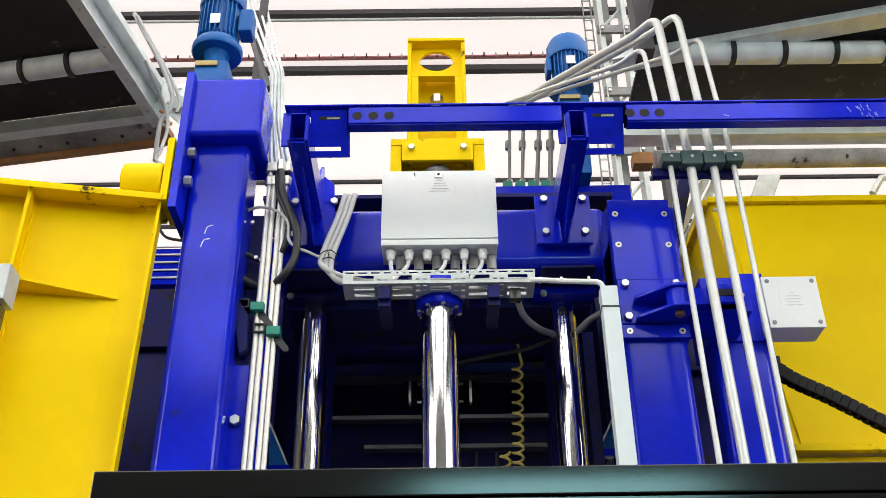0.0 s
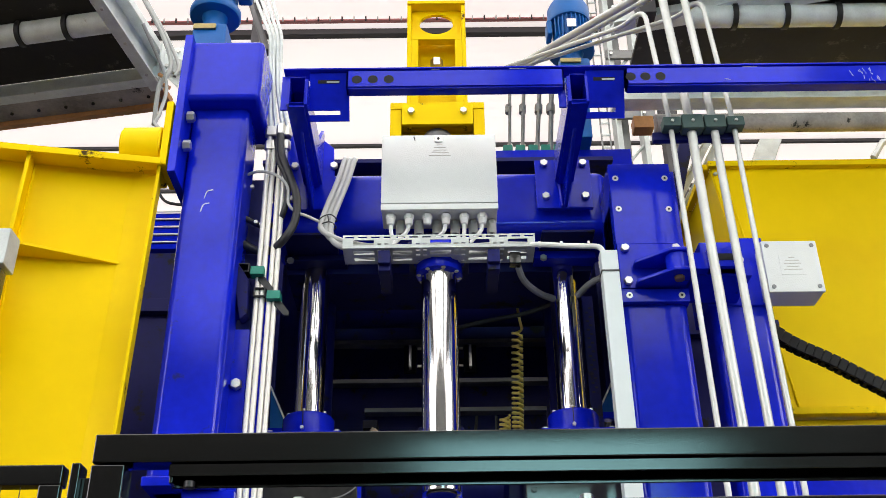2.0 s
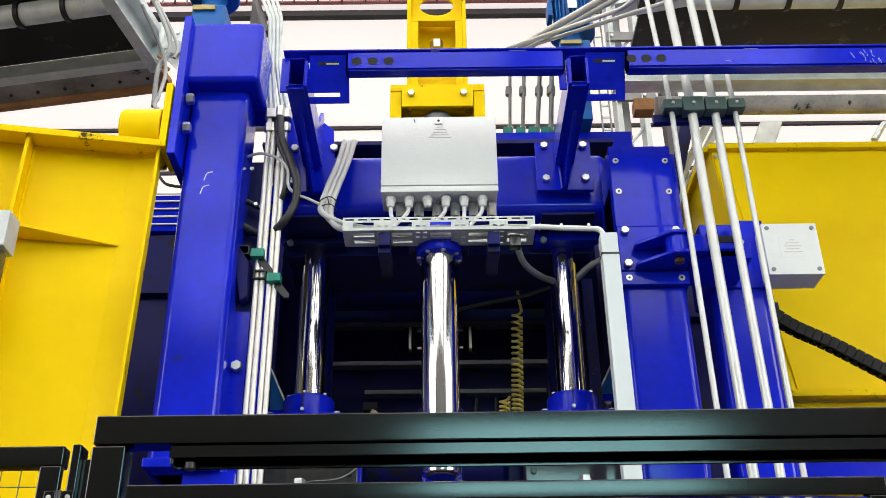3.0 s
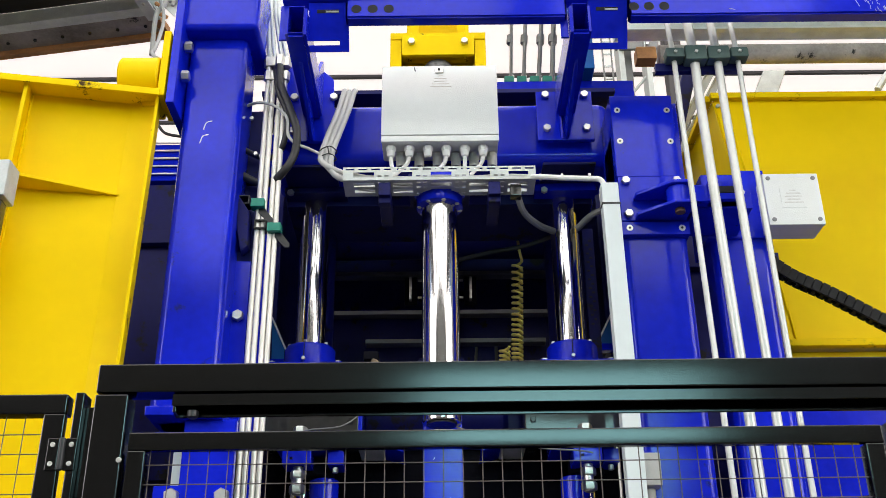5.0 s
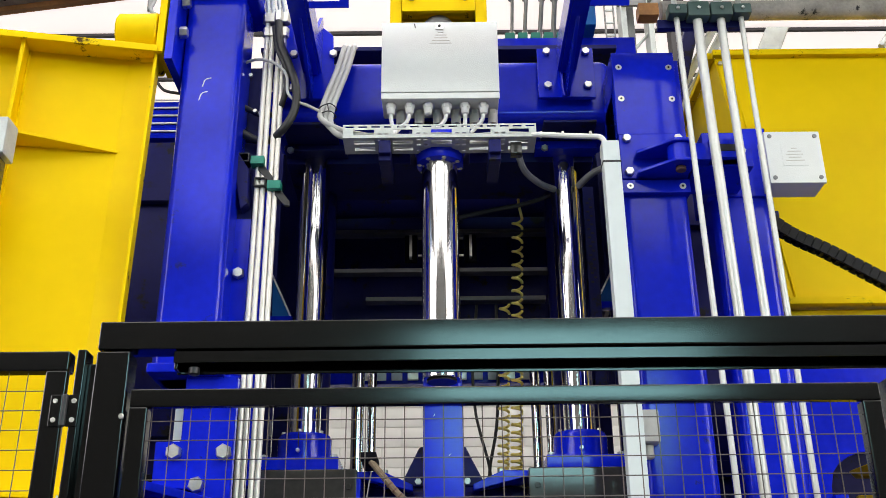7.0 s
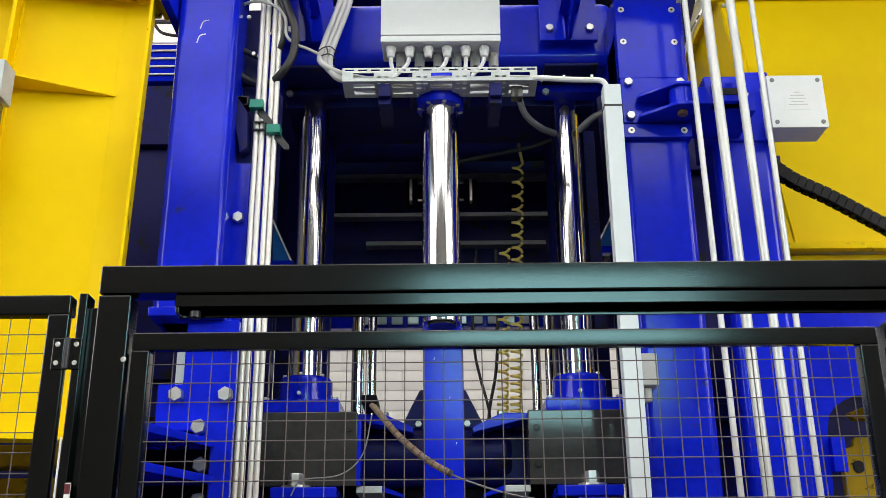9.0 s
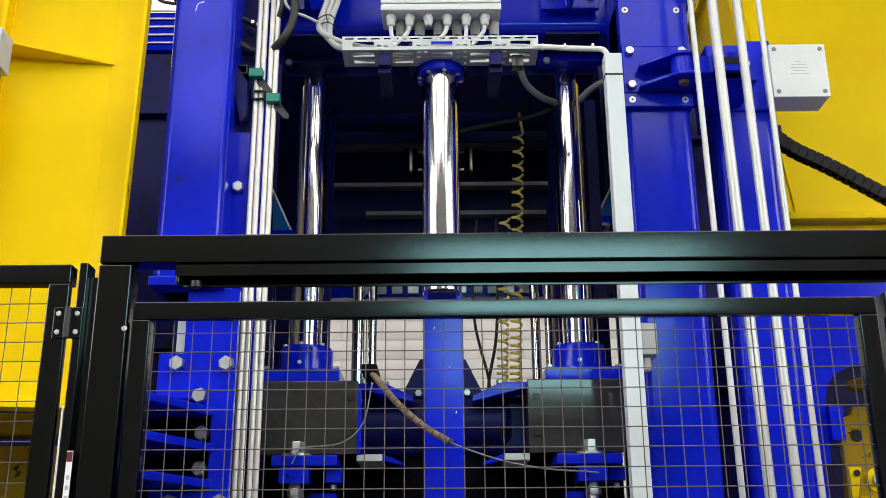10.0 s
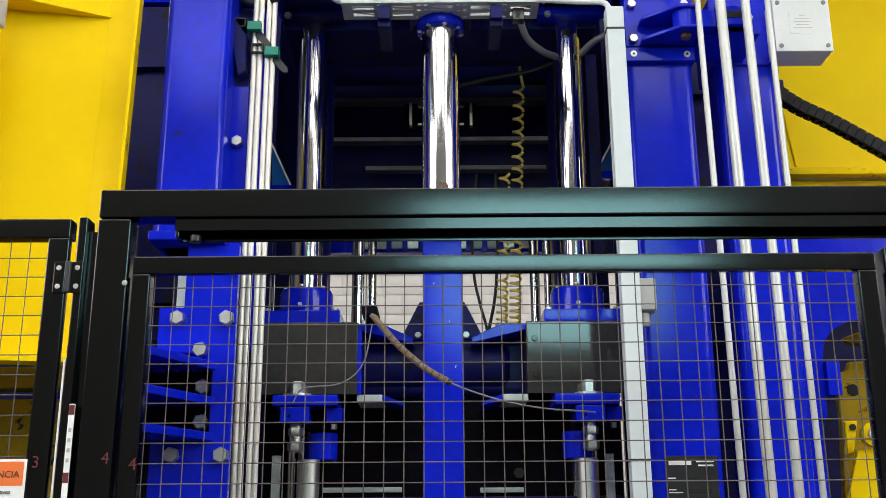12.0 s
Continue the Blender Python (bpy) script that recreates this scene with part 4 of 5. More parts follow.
# ---- yellow hopper ----
def hopper():
    h = thing("feed_hopper", "tapered yellow enamelled steel hopper", "hopper", at=(1.234, 3.9, 0))
    bm = bmesh.new()
    top = [(0, 0, 4.10), (2.2, 0, 4.10), (2.2, 1.0, 4.10), (0, 0.9, 4.10)]
    bot = [(0.155, 0.0, 2.93), (2.0, 0.0, 2.93), (2.0, 0.7, 2.93), (0.155, 0.7, 2.93)]
    a, b = [bm.verts.new(v) for v in top], [bm.verts.new(v) for v in bot]
    for i in range(4):
        bm.faces.new((a[i], b[i], b[(i + 1) % 4], a[(i + 1) % 4]))
    bm.faces.new(a), bm.faces.new(b[::-1])
    bmesh.ops.bevel(bm, geom=bm.edges[:], offset=0.006, segments=2, affect="EDGES")
    part("shell", bm, YELLOW, h)
    part("top_rim", block(-0.012, 2.2, -0.03, 0.0, 4.09, 4.12, 0.003), YELLOWEDGE, h)
    part("side_rim", block(-0.03, 0.0, 0.0, 0.9, 4.09, 4.12, 0.003), YELLOWEDGE, h)
    part("bottom_rim", block(0.14, 2.0, -0.04, 0.0, 2.905, 2.935, 0.003), YELLOWEDGE, h)
    part("skirt", block(0.16, 2.0, 0.02, 0.06, 2.60, 2.90, 0.003), YELLOW, h)
    for x in (0.3, 1.9):
        part("leg", block(x - 0.05, x + 0.05, 0.55, 0.65, 0, 2.93, 0.004), DARKBLUE, h)
    part("seam", sweep([(0.055, -0.003, 4.09), (0.20, -0.003, 2.94)], 0.005, 6), YELLOW, h)
    part("rim_bolt", rod(0.010, 0.0, 0.012, (0.02, -0.004, 4.06), "y", 6, 0.001), STEEL, h)
    c = thing("cable_chain", "black plastic cable drag chain hanging beside the hopper", "cable chain")
    pts = smooth_path([(1.165, 3.52, 3.215), (1.26, 3.58, 3.145), (1.35, 3.6, 3.085), (1.47, 3.6, 3.02), (1.653, 3.6, 2.905), (1.82, 3.6, 2.80), (2.0, 3.6, 2.72)], 40)
    run = [pts[0]]
    for p in pts:
        if (p - run[-1]).length >= 0.030:
            run.append(p)
    for a, b in zip(run, run[1:]):
        d = b - a
        tmp = block(-0.0142, 0.0142, -0.024, -0.017, -0.024, 0.024, 0.002)
        block(-0.0142, 0.0142, 0.017, 0.024, -0.024, 0.024, 0.002, tmp)
        block(-0.019, 0.019, -0.018, -0.012, -0.022, 0.022, 0.002, tmp)
        block(-0.019, 0.019, 0.012, 0.018, -0.022, 0.022, 0.002, tmp)
        block(-0.006, 0.006, -0.018, 0.018, -0.026, -0.020, 0.001, tmp)
        block(-0.009, 0.009, -0.018, 0.018, 0.020, 0.026, 0.001, tmp)
        tmp.transform(Matrix.Translation((a + b) / 2) @ Matrix.Rotation(-math.atan2(d.z, d.x), 4, "Y"))
        part("chain_link", tmp, CHAIN, c)
    part("inner_hose", sweep([p + Vector((0, 0, -0.006)) for p in pts], 0.0095, 8), ROPE, c)
    m = thing("yellow_drive_arm", "grimy yellow cast drive arm, shade-darkened back plates, pivot pins behind the mesh", "machine arm", at=(1.45, 3.6, 0))
    part("front_plate", prism([(-0.30, 0.0), (-0.07, 1.638), (-0.02, 1.80), (0.05, 1.81), (0.09, 1.638), (0.20, 0.0)], 0.0, 0.02, "y", 0.003), YELLOW, m)
    # back plates carry the guard plate's shade in their colour
    part("back_plate", prism([(-0.06, 0.0), (-0.026, 1.644), (-0.008, 1.927), (-0.011, 2.087), (0.036, 2.102), (0.046, 2.133), (0.5, 2.132), (0.5, 0.0)], 0.15, 0.18, "y", 0.004), SHADEDYELLOW, m)
    part("upper_plate", prism([(0.064, 2.236), (0.158, 2.269), (0.55, 2.30), (0.55, 2.21), (0.087, 2.21)], 0.22, 0.26, "y", 0.004), SHADEDYELLOW, m)
    part("shoe", prism([(-0.007, 1.913), (0.04, 1.913), (0.015, 1.803), (-0.01, 1.794)], 0.12, 0.15, "y", 0.004), YELLOWEDGE, m)
    part("shoe_screw", rod(0.012, 0.0, 0.008, (0.018, 0.12, 1.89), "y", 12, 0.001), DARKSTEEL, m)
    part("bore", rod(0.022, 0.0, 0.004, (0.047, 0.149, 2.027), "y", 24, 0.001), HOLE, m, "dark bore")
    part("pivot_ring", lathe([(0.026, 0.0), (0.042, 0.0), (0.042, 0.03), (0.026, 0.03)], (0.033, 0.0, 1.851), "y", 28), YELLOW, m)
    part("pivot_pin", rod(0.025, 0.0, 0.045, (0.033, 0.0, 1.851), "y", 24), STEEL, m)


# ---- upright pipes ----
def pipes():
    ends = ((0.34, 3.9, 4.70), (0.40, 3.9, 4.71), (0.44, 3.95, 4.74), (0.47, 3.95, 4.76))
    for x, r, top, e, lean in ((0.822, 0.0095, 4.19, ends[0], 0.030), (0.893, 0.0165, 4.34, ends[1], 0.046), (0.974, 0.0145, 4.36, ends[2], 0.040), (1.045, 0.0095, 4.24, ends[3], 0.032)):
        p = thing("hydraulic_pipe", "upright zinc-plated hydraulic pipe bent at the top", "pipe", "hydraulic pipes")
        part("tube", sweep([Vector((x + lean, 2.95, 0.0))] + bent([(x, 2.95, 3.45), (x, 2.95, 3.66), (x - 0.036, 2.95, top), (x - 0.10, 3.06, top + 0.01), e], 0.075), r, 14), PIPECOOL, p)
    c = thing("pipe_clamp", "dark green plastic clamp block on a blue bar", "pipe clamp", at=(0.93, 2.95, 3.645))
    part("clamp_bar", block(-0.17, 0.13, 0.02, 0.045, -0.045, -0.01, 0.003), DARKBLUE, c)
    for x, w, hgt in ((-0.108, 0.064, 0.020), (-0.036, 0.076, 0.030), (0.043, 0.076, 0.027), (0.115, 0.062, 0.020)):
        part("clamp_jaw", block(x - w / 2, x + w / 2, -0.032, 0.02, -hgt, hgt, 0.006), DARKGREEN, c)
        part("clamp_screw", rod(0.006, 0, 0.007, (x, -0.031, 0.0), "y", 12, 0.001), STEEL, c)
    for k, (x, y, r) in enumerate(((-0.627, 3.15, 0.0092), (-0.6075, 3.15, 0.0092), (-0.5825, 3.15, 0.0088), (-0.564, 3.15, 0.0088))):
        p = thing("hydraulic_pipe", "upright zinc-plated hydraulic pipe beside the column", "pipe", "hydraulic pipes")
        part("tube", sweep([(x, y, 0.0), (x, y, 3.78)] if k % 2 == 0 else [(x, y, 0.0), (x, y, 3.70)], r, 12), PIPE, p)
        part("coupling", rod(0.017, 3.70, 3.74, (x, y, 0), n=6, bevel=0.002), STEEL, p)
        part("coupling", rod(0.020, 3.76, 3.80, (x, y, 0), n=6, bevel=0.002), STEEL, p)
        up = [(x, y, 3.80), (x - 0.025 - 0.008 * k, y + 0.04, 4.02), (-0.690 + 0.015 * k, 3.3, 4.38), (-1.34 + 0.05 * k, 5.2, 6.71), (-1.46 + 0.05 * k, 5.55, 7.14)]
        part("upper_tube", sweep(bent(up, 0.05), r * 0.9, 10), GALV, p)
    for x, z in ((-0.625, 3.18), (-0.563, 3.085)):
        c = thing("pipe_clamp", "green plastic pipe clamp on a steel channel", "pipe clamp", "left pipe clamps", at=(x, 3.14, z))
        part("clamp_jaw", block(-0.025, 0.022, -0.022, 0.02, -0.016, 0.016, 0.003), GREEN, c)
        part("channel", prism([(0.0, -0.012), (0.02, -0.012), (0.052, -0.055), (0.052, -0.07), (0.036, -0.07), (0.0, -0.03)], 0.0, 0.012, "y", 0.001), BLACKPLATE, c)
        part("channel_arm", hollow(-0.072, -0.032, -0.01, 0.04, 0.0, 0.034, 0.004, "y", 0.001), BLACKPLATE, c)
    h = thing("black_hose", "black rubber hose loop beside the pipes", "hose")
    part("hose", sweep(smooth_path([(-0.585, 3.13, 3.76), (-0.575, 3.12, 3.665), (-0.538, 3.12, 3.566), (-0.507, 3.12, 3.47), (-0.508, 3.12, 3.377), (-0.538, 3.12, 3.308), (-0.589, 3.165, 3.285), (-0.644, 3.180, 3.290), (-0.705, 3.185, 3.325)], 8), 0.0145, 12), RUBBER, h)
    part("hose", sweep(smooth_path([(-0.60, 3.14, 3.74), (-0.583, 3.13, 3.64), (-0.552, 3.13, 3.566), (-0.542, 3.13, 3.494), (-0.554, 3.14, 3.424), (-0.582, 3.172, 3.397), (-0.631, 3.178, 3.390), (-0.705, 3.185, 3.430)], 8), 0.0105, 12), RUBBER, h)
    part("wire", sweep(smooth_path([(-0.702, 3.14, 3.585), (-0.645, 3.12, 3.587), (-0.583, 3.12, 3.567), (-0.543, 3.12, 3.518), (-0.535, 3.12, 3.447), (-0.504, 3.12, 3.412), (-0.463, 3.12, 3.393), (-0.422, 3.12, 3.371)], 8), 0.0055, 8), CABLE, h)
    part("hose_fitting", rod(0.017, 3.755, 3.80, (-0.585, 3.13, 0), n=6, bevel=0.002), STEEL, h)


# ---- yellow upright and second motor ----
def yellow_upright():
    y = thing("yellow_bracket", "yellow welded lifting bracket with a round eye hole", "bracket", at=(0.0, 3.7, -0.038))
    part("side_plate", block(-0.137, -0.118, 0.0, 0.12, 4.30, 4.953, 0.003), YELLOWEDGE, y)
    part("side_plate", block(0.118, 0.137, 0.0, 0.12, 4.30, 4.953, 0.003), YELLOWEDGE, y)
    EYE_Z, EYE_UP = 4.872, 0.081
    # eye plate: a ring of quads round an ellipse inside a rectangle
    tmp = bmesh.new()
    n = 48
    rings = []
    for yy in (0.045, 0.062):
        inner, outer = [], []
        for k in range(n):
            a = 2 * math.pi * k / n
            cx, cz = math.cos(a), math.sin(a)
            s = min(0.118 / max(abs(cx), 1e-6), (EYE_UP if cz > 0 else 0.115) / max(abs(cz), 1e-6))
            inner.append(tmp.verts.new((0.080 * cx, yy, EYE_Z + 0.060 * cz)))
            outer.append(tmp.verts.new((s * cx, yy, EYE_Z + s * cz)))
        rings.append((inner, outer))
    for k in range(n):
        q = (k + 1) % n
        (i0, o0), (i1, o1) = rings
        for f in ((i0[k], i0[q], o0[q], o0[k]), (i1[k], o1[k], o1[q], i1[q]), (i0[k], i1[k], i1[q], i0[q]), (o0[k], o0[q], o1[q], o1[k])):
            tmp.faces.new(f)
    part("eye_plate", tmp, YELLOW, y)
    part("top_plate", block(-0.137, 0.137, -0.01, 0.063, 4.954, 4.973, 0.003), YELLOWEDGE, y)
    part("cross_plate", block(-0.118, 0.118, 0.0, 0.044, 4.741, 4.769, 0.002), YELLOW, y)
    part("back_plate", block(-0.118, 0.118, 0.10, 0.12, 4.30, 4.80, 0.002), YELLOW, y)
    part("jamb", block(-0.118, -0.085, 0.0, 0.02, 4.30, 4.74, 0.002), YELLOW, y)
    part("jamb", block(0.085, 0.118, 0.0, 0.02, 4.30, 4.74, 0.002), YELLOW, y)
    part("foot_plate", block(-0.21, 0.21, -0.005, 0.2, 4.335, 4.37, 0.003), YELLOWEDGE, y)
    part("foot_side", block(-0.21, -0.16, 0.0, 0.2, 3.7, 4.335, 0.003), YELLOW, y)
    part("foot_side", block(0.16, 0.21, 0.0, 0.2, 3.7, 4.335, 0.003), YELLOW, y)
    part("bolt_plate", block(-0.158, 0.158, -0.02, 0.0, 4.24, 4.345, 0.003), YELLOW, y)
    part("foot_back", block(-0.16, 0.16, 0.17, 0.19, 3.74, 4.335, 0.003), YELLOWEDGE, y)
    for x in (-0.116, 0.116):
        bolt(y, (x, -0.02, 4.305), 0.017)
    part("ram_cap", lathe([(0.085, 3.74), (0.085, 4.17), (0.078, 4.215), (0.055, 4.25), (0.02, 4.265)], (0, 0.08, 0), n=36), GREYSTEEL, y)
    part("nut", rod(0.03, 4.62, 4.665, (0, 0.06, 0), n=6), STEEL, y)
    s = thing("valve_shelf", "blue shelf beam with green hose fittings behind the arm", "shelf", at=(0.58, 4.0, 4.235))
    part("beam", block(-0.31, 0.33, 0.0, 0.15, -0.045, 0.045, 0.004), BLUE, s)
    for x in (-0.25, 0.28):
        part("leg", block(x - 0.03, x + 0.03, 0.03, 0.12, -0.235, -0.045, 0.003), BLUE, s)
    part("motor_seat", block(0.03, 0.14, -0.10, 0.05, 0.045, 0.345, 0.006), MOTORBLUE, s)
    for k in range(5):
        part("green_fitting", block(-0.27 + k * 0.06, -0.225 + k * 0.06, 0.01, 0.08, 0.05, 0.085, 0.005), GREEN, s)
    for k, (x, x2) in enumerate(((0.345, 0.375), (0.405, 0.445), (0.475, 0.525), (0.54, 0.585))):
        q = thing("riser_hose", "thin grey riser hose with steel fitting", "hose", "riser hoses")
        part("hose", sweep([(x, 4.08, 4.30), (x2 - 0.01, 4.12, 4.72), (x2, 4.13, 4.86)], 0.008 + 0.0015 * k, 8), GREYSTEEL, q)
        part("fitting", sweep([(x2 - 0.024, 4.115, 4.58), (x2 - 0.02, 4.117, 4.63)], 0.016 + 0.002 * k, 8), GREYSTEEL, q)
        part("fitting", sweep([(x, 4.08, 4.30), (x + 0.006, 4.10, 4.38)], 0.015, 6), STEEL, q)


# ---- overhead bins and hall steelwork ----
def overhead_bins():
    for side in (-1, 1):
        x0 = 1.28 if side < 0 else 1.02
        b = thing("overhead_conveyor", "black belt conveyor underside in a galvanised channel frame", "conveyor", "overhead conveyors", at=(side * x0, 3.8, 4.45))
        if side < 0:
            b.rotation_euler = (0, 0, radians(-10))
            b.location.z = 4.50
        def bx(a, c, *rest, **kw):
            return block(min(side * a, side * c), max(side * a, side * c), *rest, **kw)
        far, near = (3.0, -1.9) if side < 0 else (1.75, -1.15)
        part("belt", bx(0.05 if side < 0 else -0.12, far, near, -0.04, 0.12, 0.14, bevel=0), BELT, b)
        part("cover", bx(0.12 if side < 0 else -0.06, far, near, -0.05, 0.16, 0.4, bevel=0), BELT, b)
        if side < 0:
            part("end_channel", bx(0.0, 3.0, -0.03, 0.0, 0.03, 0.13, bevel=0.004), NEWGALV, b)
            part("end_channel_lip", bx(0.0, 3.0, -0.06, -0.03, 0.03, 0.038, bevel=0.001), NEWGALV, b)
            part("side_channel_web", block(-0.050, -0.044, -1.9, 0.0, 0.008, 0.165, 0.001), NEWGALV, b)
            part("side_channel_lower_flange", block(-0.050, 0.008, -1.9, 0.0, 0.0, 0.008, 0.001), NEWGALV, b)
            part("side_channel_upper_flange", block(-0.050, 0.030, -1.9, 0.0, 0.165, 0.173, 0.001), NEWGALV, b)
            part("upper_lip", block(0.024, 0.030, -1.9, 0.0, 0.135, 0.165, 0.001), NEWGALV, b)
            part("end_plate", block(-0.044, 0.022, -0.012, -0.004, 0.008, 0.164, 0.001), NEWGALV, b)
            # white blocks paint the light that shows through the flange slots
            for k in range(6):
                part("flange_slot", block(0.004, 0.014, -0.10 - 0.17 * k, -0.06 - 0.17 * k, 0.1635, 0.1655, 0), WHITE, b, "slot painted white as light showing through", smooth=False)
            for x, z in ((-0.025, 0.05), (0.0, 0.10), (-0.025, 0.13)):
                bolt(b, (x, -0.012, z), 0.008)
            for k in range(7):
                part("lip_bolt", rod(0.008, -0.006, 0.002, (-0.02, -0.12 - 0.22 * k, 0.0), n=6, bevel=0.001), STEEL, b)
            part("skirt_board", bx(0.02, 3.0, 0.125, 0.16, 0.008, 0.048, bevel=0.004), WOOD, b, "varnished timber skirt board")
            part("skirt_end", bx(0.0, 0.035, 0.0, 0.125, 0.010, 0.047, bevel=0.004), WOOD, b, "varnished timber end board")
            for k in range(9):
                part("pan_screw", rod(0.008, 0.026, 0.035, (-0.10 - 0.14 * k, 0.07, 0), n=10, bevel=0.001), DARKSTEEL, b)
            part("dust_plate", bx(0.02, 3.0, -0.03, 0.125, 0.034, 0.045, bevel=0.002), DUSTY, b)
            ry = -0.42
        else:
            part("end_channel", bx(-0.22, far, -0.06, 0.0, -0.10, -0.02, bevel=0.004), NEWGALV, b)
            part("end_channel_lip", bx(-0.22, far, -0.09, -0.06, -0.10, -0.092, bevel=0.001), NEWGALV, b)
            part("end_tube", rod(0.045, -0.02, far, (0, 0.04, -0.145), "x", 28), DUSTY, b)
            part("timber_end", bx(-0.13, -0.04, -0.02, 0.05, -0.205, -0.140, bevel=0.004), WOOD, b, "varnished timber block")
            tmp = bx(-0.30, 1.8, -0.05, 0.05, 0.0, 0.10, bevel=0.004)
            tmp.transform(Matrix.Translation((0.05, -0.42, 0.08)) @ Matrix.Rotation(radians(-14), 4, "Z"))
            part("mid_channel", tmp, NEWGALV, b)
            part("side_upright", bx(-0.17, -0.10, -0.55, -0.45, 0.0, 0.6, bevel=0.004), PURLIN, b)
            ry = -0.45
        part("roller", rod(0.05, 0.06, far, (0, ry, 0.06), "x", 28) if side > 0 else rod(0.05, -3.0, -0.06, (0, ry, 0.06), "x", 28), NEWGALV, b)
        for k in range(8 if side < 0 else 7):
            xr = side * (0.25 + k * 0.22)
            part("roller_ring", lathe([(0.048, -0.012), (0.060, -0.010), (0.060, 0.010), (0.048, 0.012)], (xr, ry, 0.06), "x", 28), RUBBER, b)
    p = thing("hall_post", "galvanised lattice post rising to the roof", "post", at=(1.265, 5.5, 0))
    for dx in (-0.085, 0.085):
        part("chord", block(dx - 0.022, dx + 0.022, -0.05, 0.05, 0, 7.3, 0.003), GALV, p)
        part("chord_lip", block(dx - 0.022, dx - 0.016, -0.09, -0.05, 0, 7.3, 0.001), GALV, p)
    part("web", block(-0.062, 0.0, 0.03, 0.036, 0, 7.3, 0.001), GREYSTEEL, p)
    for k in range(18):
        part("lacing", sweep([(-0.08, -0.03, 0.2 + k * 0.38), (0.08, -0.03, 0.4 + k * 0.38)], 0.012, 6), GALV, p)
    for z in (5.55, 6.05, 6.62):
        part("batten", block(-0.12, 0.16, -0.075, -0.05, z - 0.035, z + 0.035, 0.003), GREYSTEEL, p)
        for x in (-0.085, 0.085):
            bolt(p, (x, -0.075, z), 0.012)
    q = thing("cable_ladder", "narrow steel cable ladder beside the lattice post", "cable ladder", at=(1.09, 5.45, 0))
    for dx in (-0.028, 0.028):
        part("stile", block(dx - 0.004, dx + 0.004, -0.01, 0.01, 0, 7.3, 0), GREYSTEEL, q)
    for k in range(22):
        part("rung", block(-0.024, 0.024, -0.005, 0.005, 5.2 + k * 0.095, 5.212 + k * 0.095, 0), GALV, q)
    q = thing("roof_column", "dark sheet steel column behind the bent pipes", "column", at=(1.55, 5.6, 0))
    part("shaft", block(-0.055, 0.055, -0.05, 0.05, 0, 7.4, 0.004), PURLIN, q)
    for k in range(2):
        d = thing("diagonal_brace", "galvanised diagonal brace beside the hopper", "brace", "diagonal braces", at=(1.0 + 0.055 * k, 4.40 + 0.05 * k, 3.9))
        part("angle", prism([(-0.17, -0.3), (-0.125, -0.3), (0.485, 0.80), (0.44, 0.80)], 0, 0.006, "y", 0.001), GALV, d)
        part("angle_leg", prism([(-0.17, -0.3), (-0.163, -0.3), (0.447, 0.80), (0.44, 0.80)], -0.045, 0, "y", 0.001), GALV, d)
    d = thing("blue_brace", "dark blue slanting brace between column and hopper", "brace")
    part("bar", prism([(1.03, 3.85), (1.10, 3.85), (1.345, 4.68), (1.275, 4.68)], 4.28, 4.34, "y", 0.004), DARKBLUE, d)
    d = thing("grey_strut", "pale grey steel strut under the conveyor tube", "strut")
    part("plate", prism([(1.45, 4.10), (1.59, 4.10), (1.86, 4.72), (1.74, 4.72)], 4.55, 4.62, "y", 0.004), GALV, d)
    d = thing("dark_brace", "dark slanting steel brace above the hopper", "brace")
    part("bar", sweep([(2.36, 4.6, 4.08), (2.60, 4.6, 4.75)], 0.03, 4), PURLIN, d)
    part("hook", sweep([(2.35, 4.6, 4.62), (2.42, 4.6, 4.72), (2.60, 4.6, 4.75)], 0.02, 6), GALV, d)
    q = thing("roof_column", "dark steel column behind the left pipes", "column", at=(-1.05, 4.6, 0))
    part("shaft", block(-0.02, 0.02, -0.03, 0.03, 0, 7.3, 0.003), PURLIN, q)
    part("stay", sweep([(0.33, -1.2, 4.38), (-0.43, 0.9, 7.14)], 0.017, 6), PURLIN, q)
    e = thing("conveyor_bracket", "galvanised end bracket with bolts under the conveyor", "bracket", at=(-1.215, 3.72, 4.575))
    part("plate", prism([(-0.05, 0.10), (0.035, 0.12), (0.05, -0.02), (0.03, -0.12), (-0.055, -0.03)], 0, 0.008, "y", 0.001), NEWGALV, e)
    part("flange", block(-0.056, -0.048, -0.05, 0.0, -0.03, 0.10, 0.001), NEWGALV, e)
    part("bearing", lathe([(0.012, 0.0), (0.034, 0.002), (0.038, 0.02), (0.038, 0.03)], (0.022, -0.002, -0.02), "y", 24), GALV, e)
    for x, z in ((-0.03, 0.075), (0.015, 0.085), (-0.03, 0.0)):
        bolt(e, (x, 0, z), 0.010)
    part("copper_lead", sweep(smooth_path([(-0.05, -0.03, -0.07), (-0.02, -0.04, -0.10), (-0.03, -0.04, -0.13), (0.01, -0.03, -0.15)], 6), 0.009, 8), WOOD, e, "copper brown lead")
    w = thing("conveyor_cables", "grey cables along the conveyor edge", "cable")
